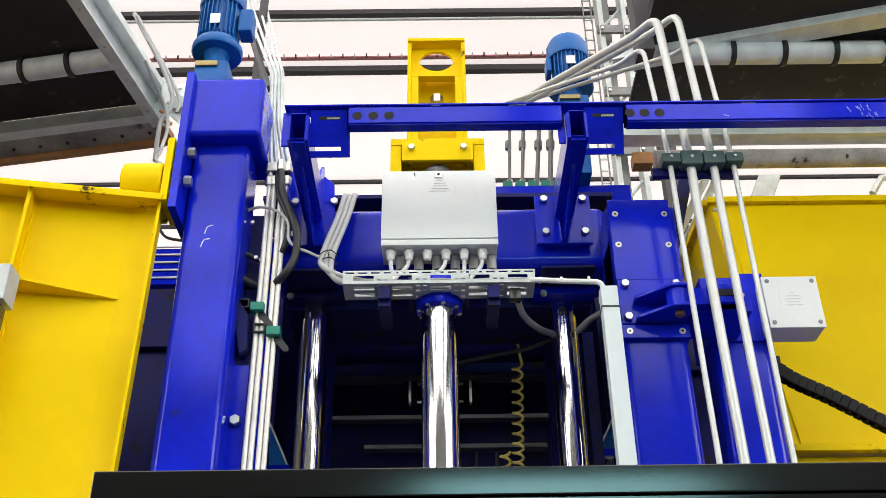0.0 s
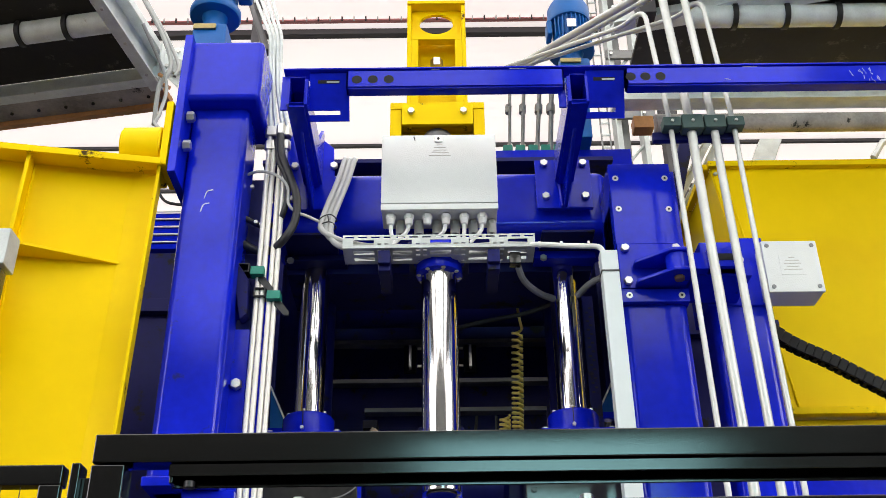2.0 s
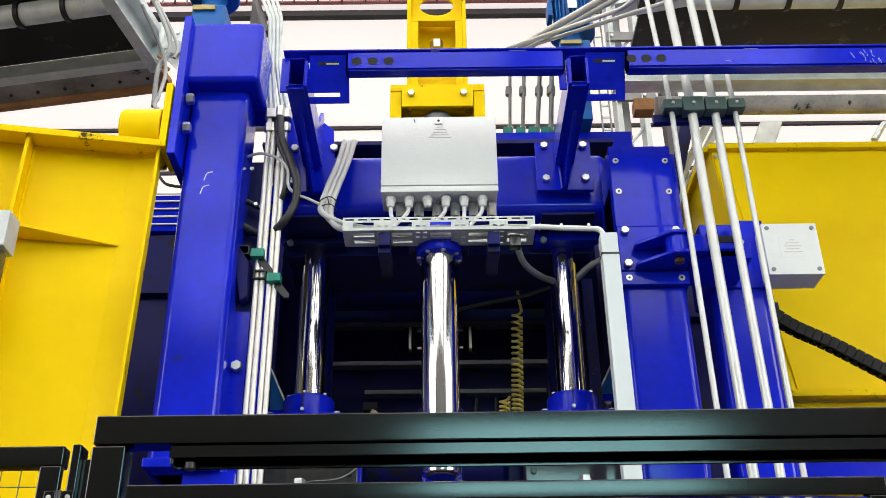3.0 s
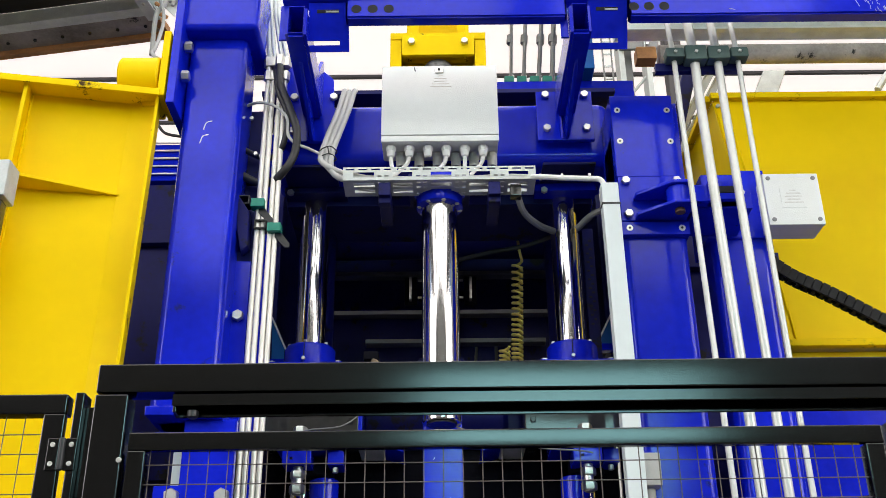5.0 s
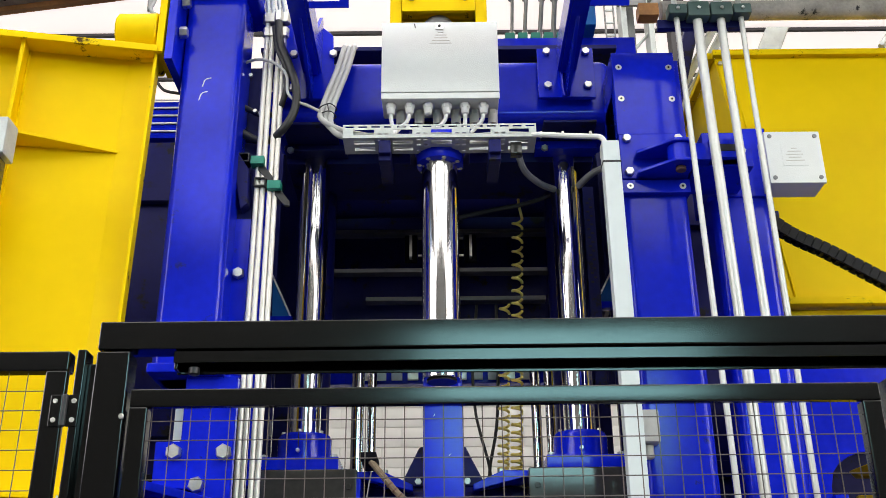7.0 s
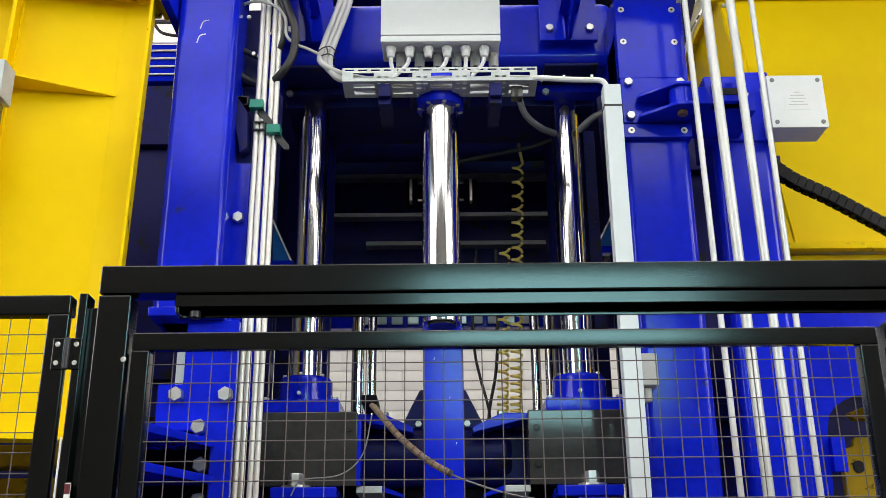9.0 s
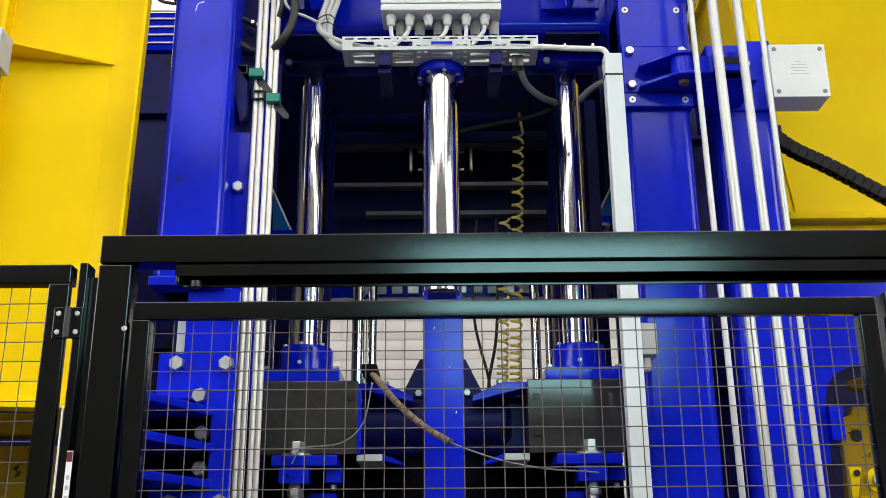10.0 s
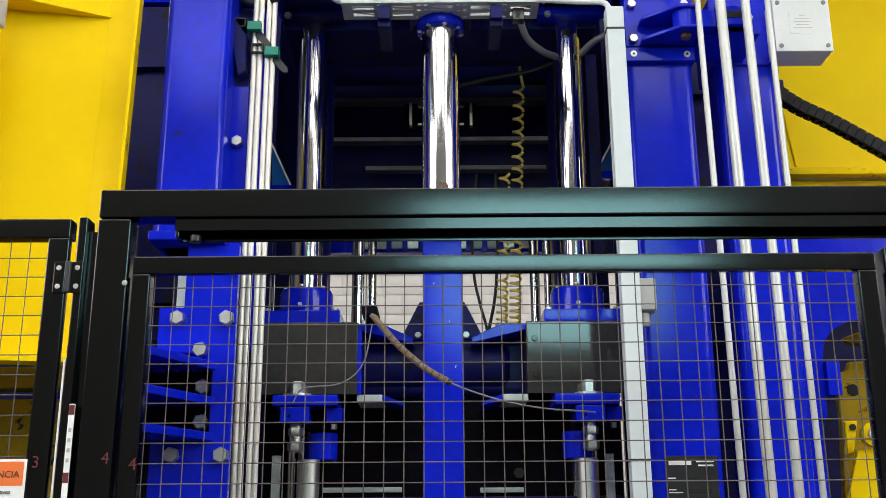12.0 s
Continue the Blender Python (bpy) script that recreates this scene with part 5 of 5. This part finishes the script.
    for k, run in enumerate(([(-1.444, 3.62, 5.042), (-1.357, 3.62, 4.878), (-1.257, 3.62, 4.685), (-1.199, 3.62, 4.533), (-1.202, 3.62, 4.451), (-1.23, 3.62, 4.394), (-1.234, 3.62, 4.308), (-1.23, 3.62, 4.17)],
                             [(-1.42, 3.60, 5.01), (-1.338, 3.62, 4.86), (-1.234, 3.62, 4.668), (-1.163, 3.62, 4.506), (-1.169, 3.62, 4.435)])):
        part("cable", sweep(smooth_path(run, 8), 0.011 - 0.003 * k, 8), CABLE, w)
    c = thing("sagging_cable", "thin black cable sagging from conveyor to machine", "cable")
    part("cable", sweep(smooth_path([(-1.10, 3.34, 3.66), (-1.06, 3.3, 3.61), (-1.024, 3.3, 3.572), (-0.94, 3.3, 3.555)], 8), 0.006, 8), RUBBER, c)
    part("cable", sweep(smooth_path([(-1.27, 3.4, 4.55), (-1.20, 3.6, 4.40), (-1.17, 3.5, 4.15), (-1.08, 3.2, 3.86), (-0.97, 3.10, 3.74)], 8), 0.008, 8), CABLE, c)


# ---- inside of the machine ----
def interior():
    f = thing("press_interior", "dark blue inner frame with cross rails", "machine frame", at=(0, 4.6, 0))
    # inner sheets in shaded blue, so the interior's shade is in their colour
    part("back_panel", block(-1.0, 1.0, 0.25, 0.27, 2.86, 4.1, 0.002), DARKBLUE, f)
    # unseen cover added to keep roof light out of the interior
    part("shade_cover", block(-0.75, 0.75, -0.95, 0.20, 3.98, 4.0, 0.002), DARKBLUE, f)
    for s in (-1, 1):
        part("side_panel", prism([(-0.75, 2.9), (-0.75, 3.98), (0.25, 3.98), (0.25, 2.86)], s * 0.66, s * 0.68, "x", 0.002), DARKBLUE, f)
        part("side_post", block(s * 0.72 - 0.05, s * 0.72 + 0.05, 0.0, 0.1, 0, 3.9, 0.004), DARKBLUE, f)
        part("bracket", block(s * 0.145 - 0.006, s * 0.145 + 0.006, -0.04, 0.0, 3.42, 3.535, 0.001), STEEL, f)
        # near-black backing puts the interior's shade behind the bracket
        part("bracket_backing", block(s * 0.145 - 0.03, s * 0.145 + 0.03, 0.0, 0.01, 3.405, 3.55, 0.002), NEARBLACK, f)
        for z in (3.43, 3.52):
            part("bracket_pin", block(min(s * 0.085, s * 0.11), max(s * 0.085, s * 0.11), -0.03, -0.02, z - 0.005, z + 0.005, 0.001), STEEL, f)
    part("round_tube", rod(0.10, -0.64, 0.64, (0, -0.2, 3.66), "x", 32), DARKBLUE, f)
    for z, x0, x1 in ((3.57, -0.56, 0.56), (3.365, -0.52, 0.52), (3.218, -0.36, 0.50)):
        part("cross_rail", block(x0, x1, 0.0, 0.06, z - 0.010, z + 0.012, 0.003), GREYSTEEL, f)
    part("lower_beam", block(-0.7, 0.7, 0.0, 0.2, 2.80, 2.875, 0.005), BLUE, f)
    for k in range(11):
        part("clip", block(-0.38 + k * 0.074, -0.33 + k * 0.074, -0.030, -0.012, 2.812, 2.848, 0.003), DUCT if k % 3 else STEEL, f, "pale clip on the rear beam")
    for k in range(9):
        part("beam_rib", block(-0.62 + k * 0.155, -0.60 + k * 0.155, -0.01, 0.0, 2.80, 2.87, 0.001), BLUE, f)
    for x, r in ((-0.36, 0.028), (-0.30, 0.02), (0.40, 0.022), (0.46, 0.022)):
        g = thing("inner_rod", "thin upright steel rod inside the machine", "rod", "inner rods", at=(x, 4.3, 0))
        part("rod", rod(r, 1.2, 2.95, (0, 0, 0), n=20), CHROME, g)
    # added backdrop sheets that fill the dark, shaded gaps behind the columns
    for nm, x0, x1, y, top in (("dark_backdrop", -2.6, -0.66, 3.92, 3.70), ("dark_backdrop", 0.68, 1.36, 3.78, 3.50), ("dark_backdrop", 1.36, 3.6, 4.4, 2.72)):
        g = thing(nm, "dark blue backdrop sheet added behind the columns", "machine panel", "rear guards", at=((x0 + x1) / 2, y, 0))
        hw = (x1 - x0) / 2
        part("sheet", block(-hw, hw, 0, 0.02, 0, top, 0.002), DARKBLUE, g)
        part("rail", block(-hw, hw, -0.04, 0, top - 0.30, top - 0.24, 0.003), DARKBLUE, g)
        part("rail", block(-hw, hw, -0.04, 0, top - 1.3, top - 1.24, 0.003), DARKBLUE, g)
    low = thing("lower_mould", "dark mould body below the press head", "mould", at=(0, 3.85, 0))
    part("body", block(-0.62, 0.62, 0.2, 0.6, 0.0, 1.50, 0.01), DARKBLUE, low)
    part("ledge", block(-0.62, 0.62, -0.05, 0.2, 1.44, 1.47, 0.003), GALV, low)
    for x in (-0.556, 0.558):
        e = thing("edge_strip", "pale galvanised edge strip beside the tie rod", "strip", "edge strips", at=(x, 3.5, 0))
        part("strip", block(-0.016, 0.014, 0, 0.012, 0.0, 1.785, 0.002), GALV, e)
    hz = thing("hanging_cable", "black cable hanging inside the machine", "cable")
    part("cable", sweep(smooth_path([(0.150, 4.1, 3.0), (0.128, 4.1, 2.75), (0.133, 4.1, 2.56), (0.154, 4.1, 2.445), (0.187, 4.1, 2.305), (0.19, 4.1, 2.15)], 8), 0.006, 8), RUBBER, hz)
    part("cable", sweep(smooth_path([(0.232, 4.1, 3.0), (0.232, 4.1, 2.74), (0.226, 4.1, 2.56), (0.214, 4.1, 2.445), (0.187, 4.1, 2.305), (0.18, 4.1, 2.15)], 8), 0.0065, 8), RUBBER, hz)
    bz = thing("black_hose", "black hose bending behind the chrome rods", "hose")
    part("hose", sweep(smooth_path([(0.07, 3.75, 3.245), (0.20, 3.8, 3.30), (0.35, 3.8, 3.33), (0.46, 3.8, 3.37)], 8), 0.010, 8), RUBBER, bz)
    for s, x in ((0, 0.36), (1, 0.50)):
        k = thing("grey_conduit", "short grey flexible conduit below the crossbeam", "conduit", "grey conduits")
        pts = [(0.29, 3.4, 3.36), (0.32, 3.45, 3.30), (0.38, 3.5, 3.27), (0.44, 3.55, 3.27)] if s == 0 else [(0.53, 3.55, 3.28), (0.58, 3.5, 3.31), (0.64, 3.45, 3.32)]
        part("conduit", sweep(smooth_path(pts, 6), 0.013, 10), GREYSTEEL, k)
    # added triangle plates that stand in for bright background behind the side gaps
    for tri in (((0.680, 2.904), (0.688, 3.048), (0.613, 2.905)), ((-0.667, 2.855), (-0.674, 3.034), (-0.591, 2.854))):
        g = thing("gap_triangle", "bright blue triangle with a pale edge, standing in for background behind a gap", "bracket", "side gussets", at=(0, 3.83, 0))
        part("web", prism(list(tri), 0, 0.012, "y", 0.001), MOTORBLUE, g)
        (xa, za), (xb, zb), (xc, zc) = tri
        part("pale_edge", sweep([(xb, -0.004, zb), (xc, -0.004, zc)], 0.004, 6), WHITE, g)
        part("ledge", block(min(xa, xc) - 0.01, max(xa, xc) + 0.01, -0.03, 0.012, za - 0.03, za - 0.002, 0.002), BLUE, g)
        part("stem", block(xa - 0.012, xa + 0.012, 0.0, 0.012, 0.0, za - 0.03, 0.001), DARKBLUE, g)
    pv = thing("perforated_strip", "dark perforated strip hanging beside the chrome rod", "strip", at=(0.60, 3.75, 0))
    part("strip", block(-0.022, 0.022, 0, 0.004, 2.5, 3.38, 0.001), DARKBLUE, pv)
    for k in range(20):
        part("hole", block(-0.012 + 0.012 * (k % 2), 0.0 + 0.012 * (k % 2), -0.0015, 0.0, 2.96 + k * 0.019, 2.968 + k * 0.019, 0), DARKSTEEL, pv, smooth=False)
    st = thing("stacked_frames", "stack of blue slatted frames far behind", "frame stack", at=(-1.40, 4.5, 0))
    part("stand", block(-0.10, 0.08, 0.05, 0.18, 0.0, 4.05, 0.003), DARKBLUE, st)
    for k in range(5):
        part("slat", block(-0.12, 0.10, 0.0, 0.2, 4.05 + k * 0.045, 4.08 + k * 0.045, 0.003), BLUE, st)
        part("slat_edge", block(-0.12, 0.10, -0.01, 0.0, 4.083 + k * 0.045, 4.090 + k * 0.045, 0.001), WHITE, st)


# ---- spiral air hoses, in stiff turns that spread as the head drops ----
COILS = []


def coil_depth(k, turns, base, slack):
    return sum(base + slack * (1 - j / turns) ** 1.5 for j in range(k))


def spiral_hoses():
    """Each hose: place, radius, top, turns, then the close and the stretched spacing as (base, slack)."""
    for x, r, top, turns, close, wide in ((0.322, 0.0195, 3.31, 30, (0.013, 0.018), (0.020, 0.045)), (0.256, 0.0185, 2.93, 22, (0.009, 0.0115), (0.018, 0.044))):
        h = thing("spiral_hose", "yellow coiled air hose hanging inside the machine", "hose", "spiral hoses", at=(x, 3.9, top))
        h.rotation_euler = (0, radians(2.3), 0)
        if top > 3:
            part("straight_end", sweep([(r, 0, 0.0), (r * 0.4, 0, 0.05), (0.0, 0, 0.11)], 0.006, 8), COIL, h)
        for k in range(turns):
            rise = 0.5 * (close[0] + wide[0] + (close[1] + wide[1]) * (1 - k / turns) ** 1.5)
            path = [(r * math.cos(2 * math.pi * i / 16), r * math.sin(2 * math.pi * i / 16), -rise * i / 16) for i in range(17)]
            ob = part("turn", sweep(path, 0.0058, 7), COIL, h)
            COILS.append((ob, coil_depth(k, turns, *close), coil_depth(k, turns, *wide)))


# ---- black safety fence ----
def fence():
    f = thing("safety_fence", "black powder-coated steel gate frame with a sliding rail", "fence", at=(0, 2.1, 0))
    part("top_beam", block(-0.735, 1.9, 0.0, 0.06, 2.176, 2.239, 0.004, seg=2), BLACKFENCE, f)
    rail = prism([(0.006, 2.1475), (0.006, 2.1735), (0.050, 2.1735), (0.050, 2.132), (0.045, 2.132), (0.045, 2.167), (0.011, 2.167), (0.011, 2.1475)], -0.572, 1.9, "x", 0.0015)
    part("end_stop", block(-0.571, -0.563, 0.0115, 0.0445, 2.134, 2.1665, 0.002), BLACKFENCE, f)
    part("slide_rail", rail, BLACKFENCE, f, "black track open along its underside")
    part("rail_stop", lathe([(0.008, 2.124), (0.012, 2.127), (0.012, 2.14)], (-0.53, 0.025, 0), n=20), BLACKPLATE, f)
    part("post", block(-0.735, -0.664, 0.0, 0.06, 0, 2.172, 0.004), BLACKFENCE, f)
    part("right_post", block(0.938, 1.01, 0.0, 0.06, 0, 2.10, 0.004), BLACKFENCE, f)
    part("post_screw", rod(0.006, 0, 0.004, (-0.667, 0.0, 2.03), "y", 12, 0.001), STEEL, f)
    g = thing("mesh_gate", "black framed wire mesh sliding gate", "gate", at=(0, 2.115, 0))
    part("top_tube", block(-0.658, 0.926, 0.0, 0.022, 2.054, 2.093, 0.004), BLACKFENCE, g)
    part("bottom_tube", block(-0.658, 0.926, 0.0, 0.035, 0.12, 0.16, 0.004), BLACKFENCE, g)
    part("left_tube", block(-0.658, -0.619, 0.0, 0.035, 0.16, 2.054, 0.004), BLACKFENCE, g)
    part("right_tube", block(0.884, 0.926, 0.0, 0.035, 0.16, 2.054, 0.004), BLACKFENCE, g)
    for k in range(37):
        x = -0.6125 + k * 0.041
        part("upright_wire", sweep([(x, 0.018, 0.14), (x, 0.018, 2.07)], 0.0012, 6), WIRE, g)
    for k in range(46):
        z = 2.026 - k * 0.0408
        part("cross_wire", sweep([(-0.64, 0.0148, z), (0.89, 0.0148, z)], 0.0012, 6), WIRE, g)
    p = thing("mesh_fence", "black framed wire mesh fence panel hung on hinges", "fence", at=(0, 2.1, 0))
    part("top_tube", block(-1.9, -0.792, 0.0, 0.04, 2.131, 2.174, 0.004), BLACKFENCE, p)
    part("right_tube", block(-0.838, -0.792, 0.0, 0.02, 0.1, 2.131, 0.004), BLACKFENCE, p)
    part("left_tube", block(-1.9, -1.855, 0.0, 0.04, 0.1, 2.131, 0.004), BLACKFENCE, p)
    part("bottom_tube", block(-1.855, -0.838, 0.0, 0.04, 0.1, 0.145, 0.004), BLACKFENCE, p)
    for k in range(24):
        x = -0.882 - k * 0.041
        part("upright_wire", sweep([(x, 0.02, 0.12), (x, 0.02, 2.14)], 0.0012, 6), WIRE, p)
    for k in range(47):
        z = 2.0905 - k * 0.0417
        part("cross_wire", sweep([(-1.87, 0.0168, z), (-0.82, 0.0168, z)], 0.0012, 6), WIRE, p)
    for z in (2.043, 1.1, 0.3):
        h = part("hinge", block(-0.818, -0.794, -0.004, 0.0, z - 0.034, z + 0.034, 0.002), BLACKFENCE, p)
        part("hinge_leaf", block(-0.781, -0.757, -0.004, 0.0, z - 0.034, z + 0.034, 0.002), BLACKFENCE, h)
        part("hinge_pin", rod(0.007, z - 0.034, z + 0.034, (-0.787, -0.004, 0), n=16), BLACKPLATE, h)
        for x in (-0.807, -0.768):
            for dz in (-0.02, 0.02):
                part("hinge_screw", rod(0.0055, 0, 0.0025, (x, -0.0035, z + dz), "y", 12, 0.0005), STEEL, h)
    q = thing("hinge_post", "black angle steel hinge post", "post", at=(0, 2.1, 0))
    part("face", block(-0.776, -0.757, 0.0, 0.05, 0, 2.177, 0.003), BLACKFENCE, q)
    part("edge_seal", block(-0.781, -0.777, 0.0, 0.004, 0.3, 1.87, 0.001), WHITECABLE, q, "narrow pale edge strip")
    part("wing", block(-0.757, -0.737, 0.02, 0.05, 0, 2.15, 0.002), BLACKFENCE, q)


def words(text, at, size, mat, parent, name="lettering"):
    cu = bpy.data.curves.new(name, "FONT")
    cu.body, cu.size, cu.extrude = text, size, 0.0004
    cu.align_x = "RIGHT"
    cu.materials.append(mat)
    ob = new(name, cu)
    ob.parent = parent
    ob.matrix_local = Matrix.Translation(at) @ Matrix.Rotation(radians(90), 4, "X")
    return ob


def signs():
    s = thing("warning_sign", "white warning sign with an orange header on the fence", "sign", at=(-0.832, 2.098, 1.52))
    part("board", block(-0.30, 0.0, -0.003, 0.0, -0.12, 0.147, 0.001), WHITE, s)
    part("header", block(-0.296, -0.005, -0.004, -0.003, 0.095, 0.142, 0), ORANGE, s, "orange header band", smooth=False)
    words("NCIA", (-0.012, -0.0045, 0.111), 0.0185, BLACKPLATE, s)
    words("reves", (-0.026, -0.0045, 0.079), 0.0125, BLACKPLATE, s)
    for k in range(5):
        part("print_bar", block(-0.28, -0.02, -0.0038, -0.003, 0.05 - k * 0.03, 0.06 - k * 0.03, 0), BLACKPLATE, s, smooth=False)
    t = thing("warning_sticker", "narrow white sticker with red corners on the post", "sticker", at=(-0.752, 2.0975, 1.64))
    part("sheet", block(-0.007, 0.005, 0.0, 0.002, -0.16, 0.137, 0), WHITE, t, smooth=False)
    part("red_patch", block(-0.0065, 0.0045, -0.001, 0.0, 0.115, 0.135, 0), RED, t, smooth=False)
    part("red_patch", block(-0.0065, 0.0045, -0.001, 0.0, -0.02, 0.0, 0), RED, t, smooth=False)
    for k in range(4):
        part("print_bar", block(-0.004, 0.002, -0.001, 0.0, 0.02 + k * 0.02, 0.028 + k * 0.02, 0), CABLE, t, smooth=False)
    for txt, x, z in (("3", -0.818, 1.650), ("4", -0.679, 1.657), ("4", -0.623, 1.645)):
        m = thing("marker_number", "red handwritten marker number on the black post", "marking", "marker numbers", at=(x, 2.0985, z))
        words(txt, (0.01, 0, 0), 0.034, RED, m, "digit")


hall()
left_column()
gear_motor("gear_motor", "blue gear motor standing on the column head", -0.875, 3.10, 4.225, 0.088, 0.20, 1)
gear_motor("gear_motor", "blue gear motor behind the pipes", 0.665, 3.95, 4.735, 0.100, 0.15, -1, 1.18)
pivot_stub()
yellow_left()
crossbeam()
rail_and_arms()
junction_box()
cable_tray()
guide_rods()
RAM = ram()
HEAD = press_head()
right_columns()
small_box()
hopper()
pipes()
yellow_upright()
overhead_bins()
interior()
spiral_hoses()
fence()
signs()


def motions():
    drop = [(0.0, -0.30), (0.1, -0.06), (0.2, 0.0), (0.4, 0.0), (3.0, 0.0), (6.0, 0.0), (6.4, 0.0), (6.5, -0.035), (6.6, -0.155), (6.7, -0.262),
            (6.8, -0.40), (6.9, -0.468), (7.0, -0.487), (7.2, -0.487), (9.0, -0.487), (10.5, -0.487),
            (10.7, -0.485), (10.9, -0.468), (11.1, -0.447), (11.2, -0.443), (11.4, -0.443), (12.0, -0.443)]
    high = HEAD_Z + 0.487
    walk(HEAD, [(t, pose(0, 3.40, high + d)) for t, d in drop])
    for ob, close, wide in COILS:
        walk(ob, [(t, pose(0, 0, -close + (wide - close) * d / 0.487)) for t, d in drop])
    lift = [(0.0, 0.0), (5.0, 0.0), (10.4, 0.0), (10.6, 0.0), (10.8, 0.022), (11.0, 0.06), (11.2, 0.09), (11.4, 0.09), (12.0, 0.09)]
    walk(RAM, [(t, pose(0, 3.25, 2.428 + d)) for t, d in lift])


motions()
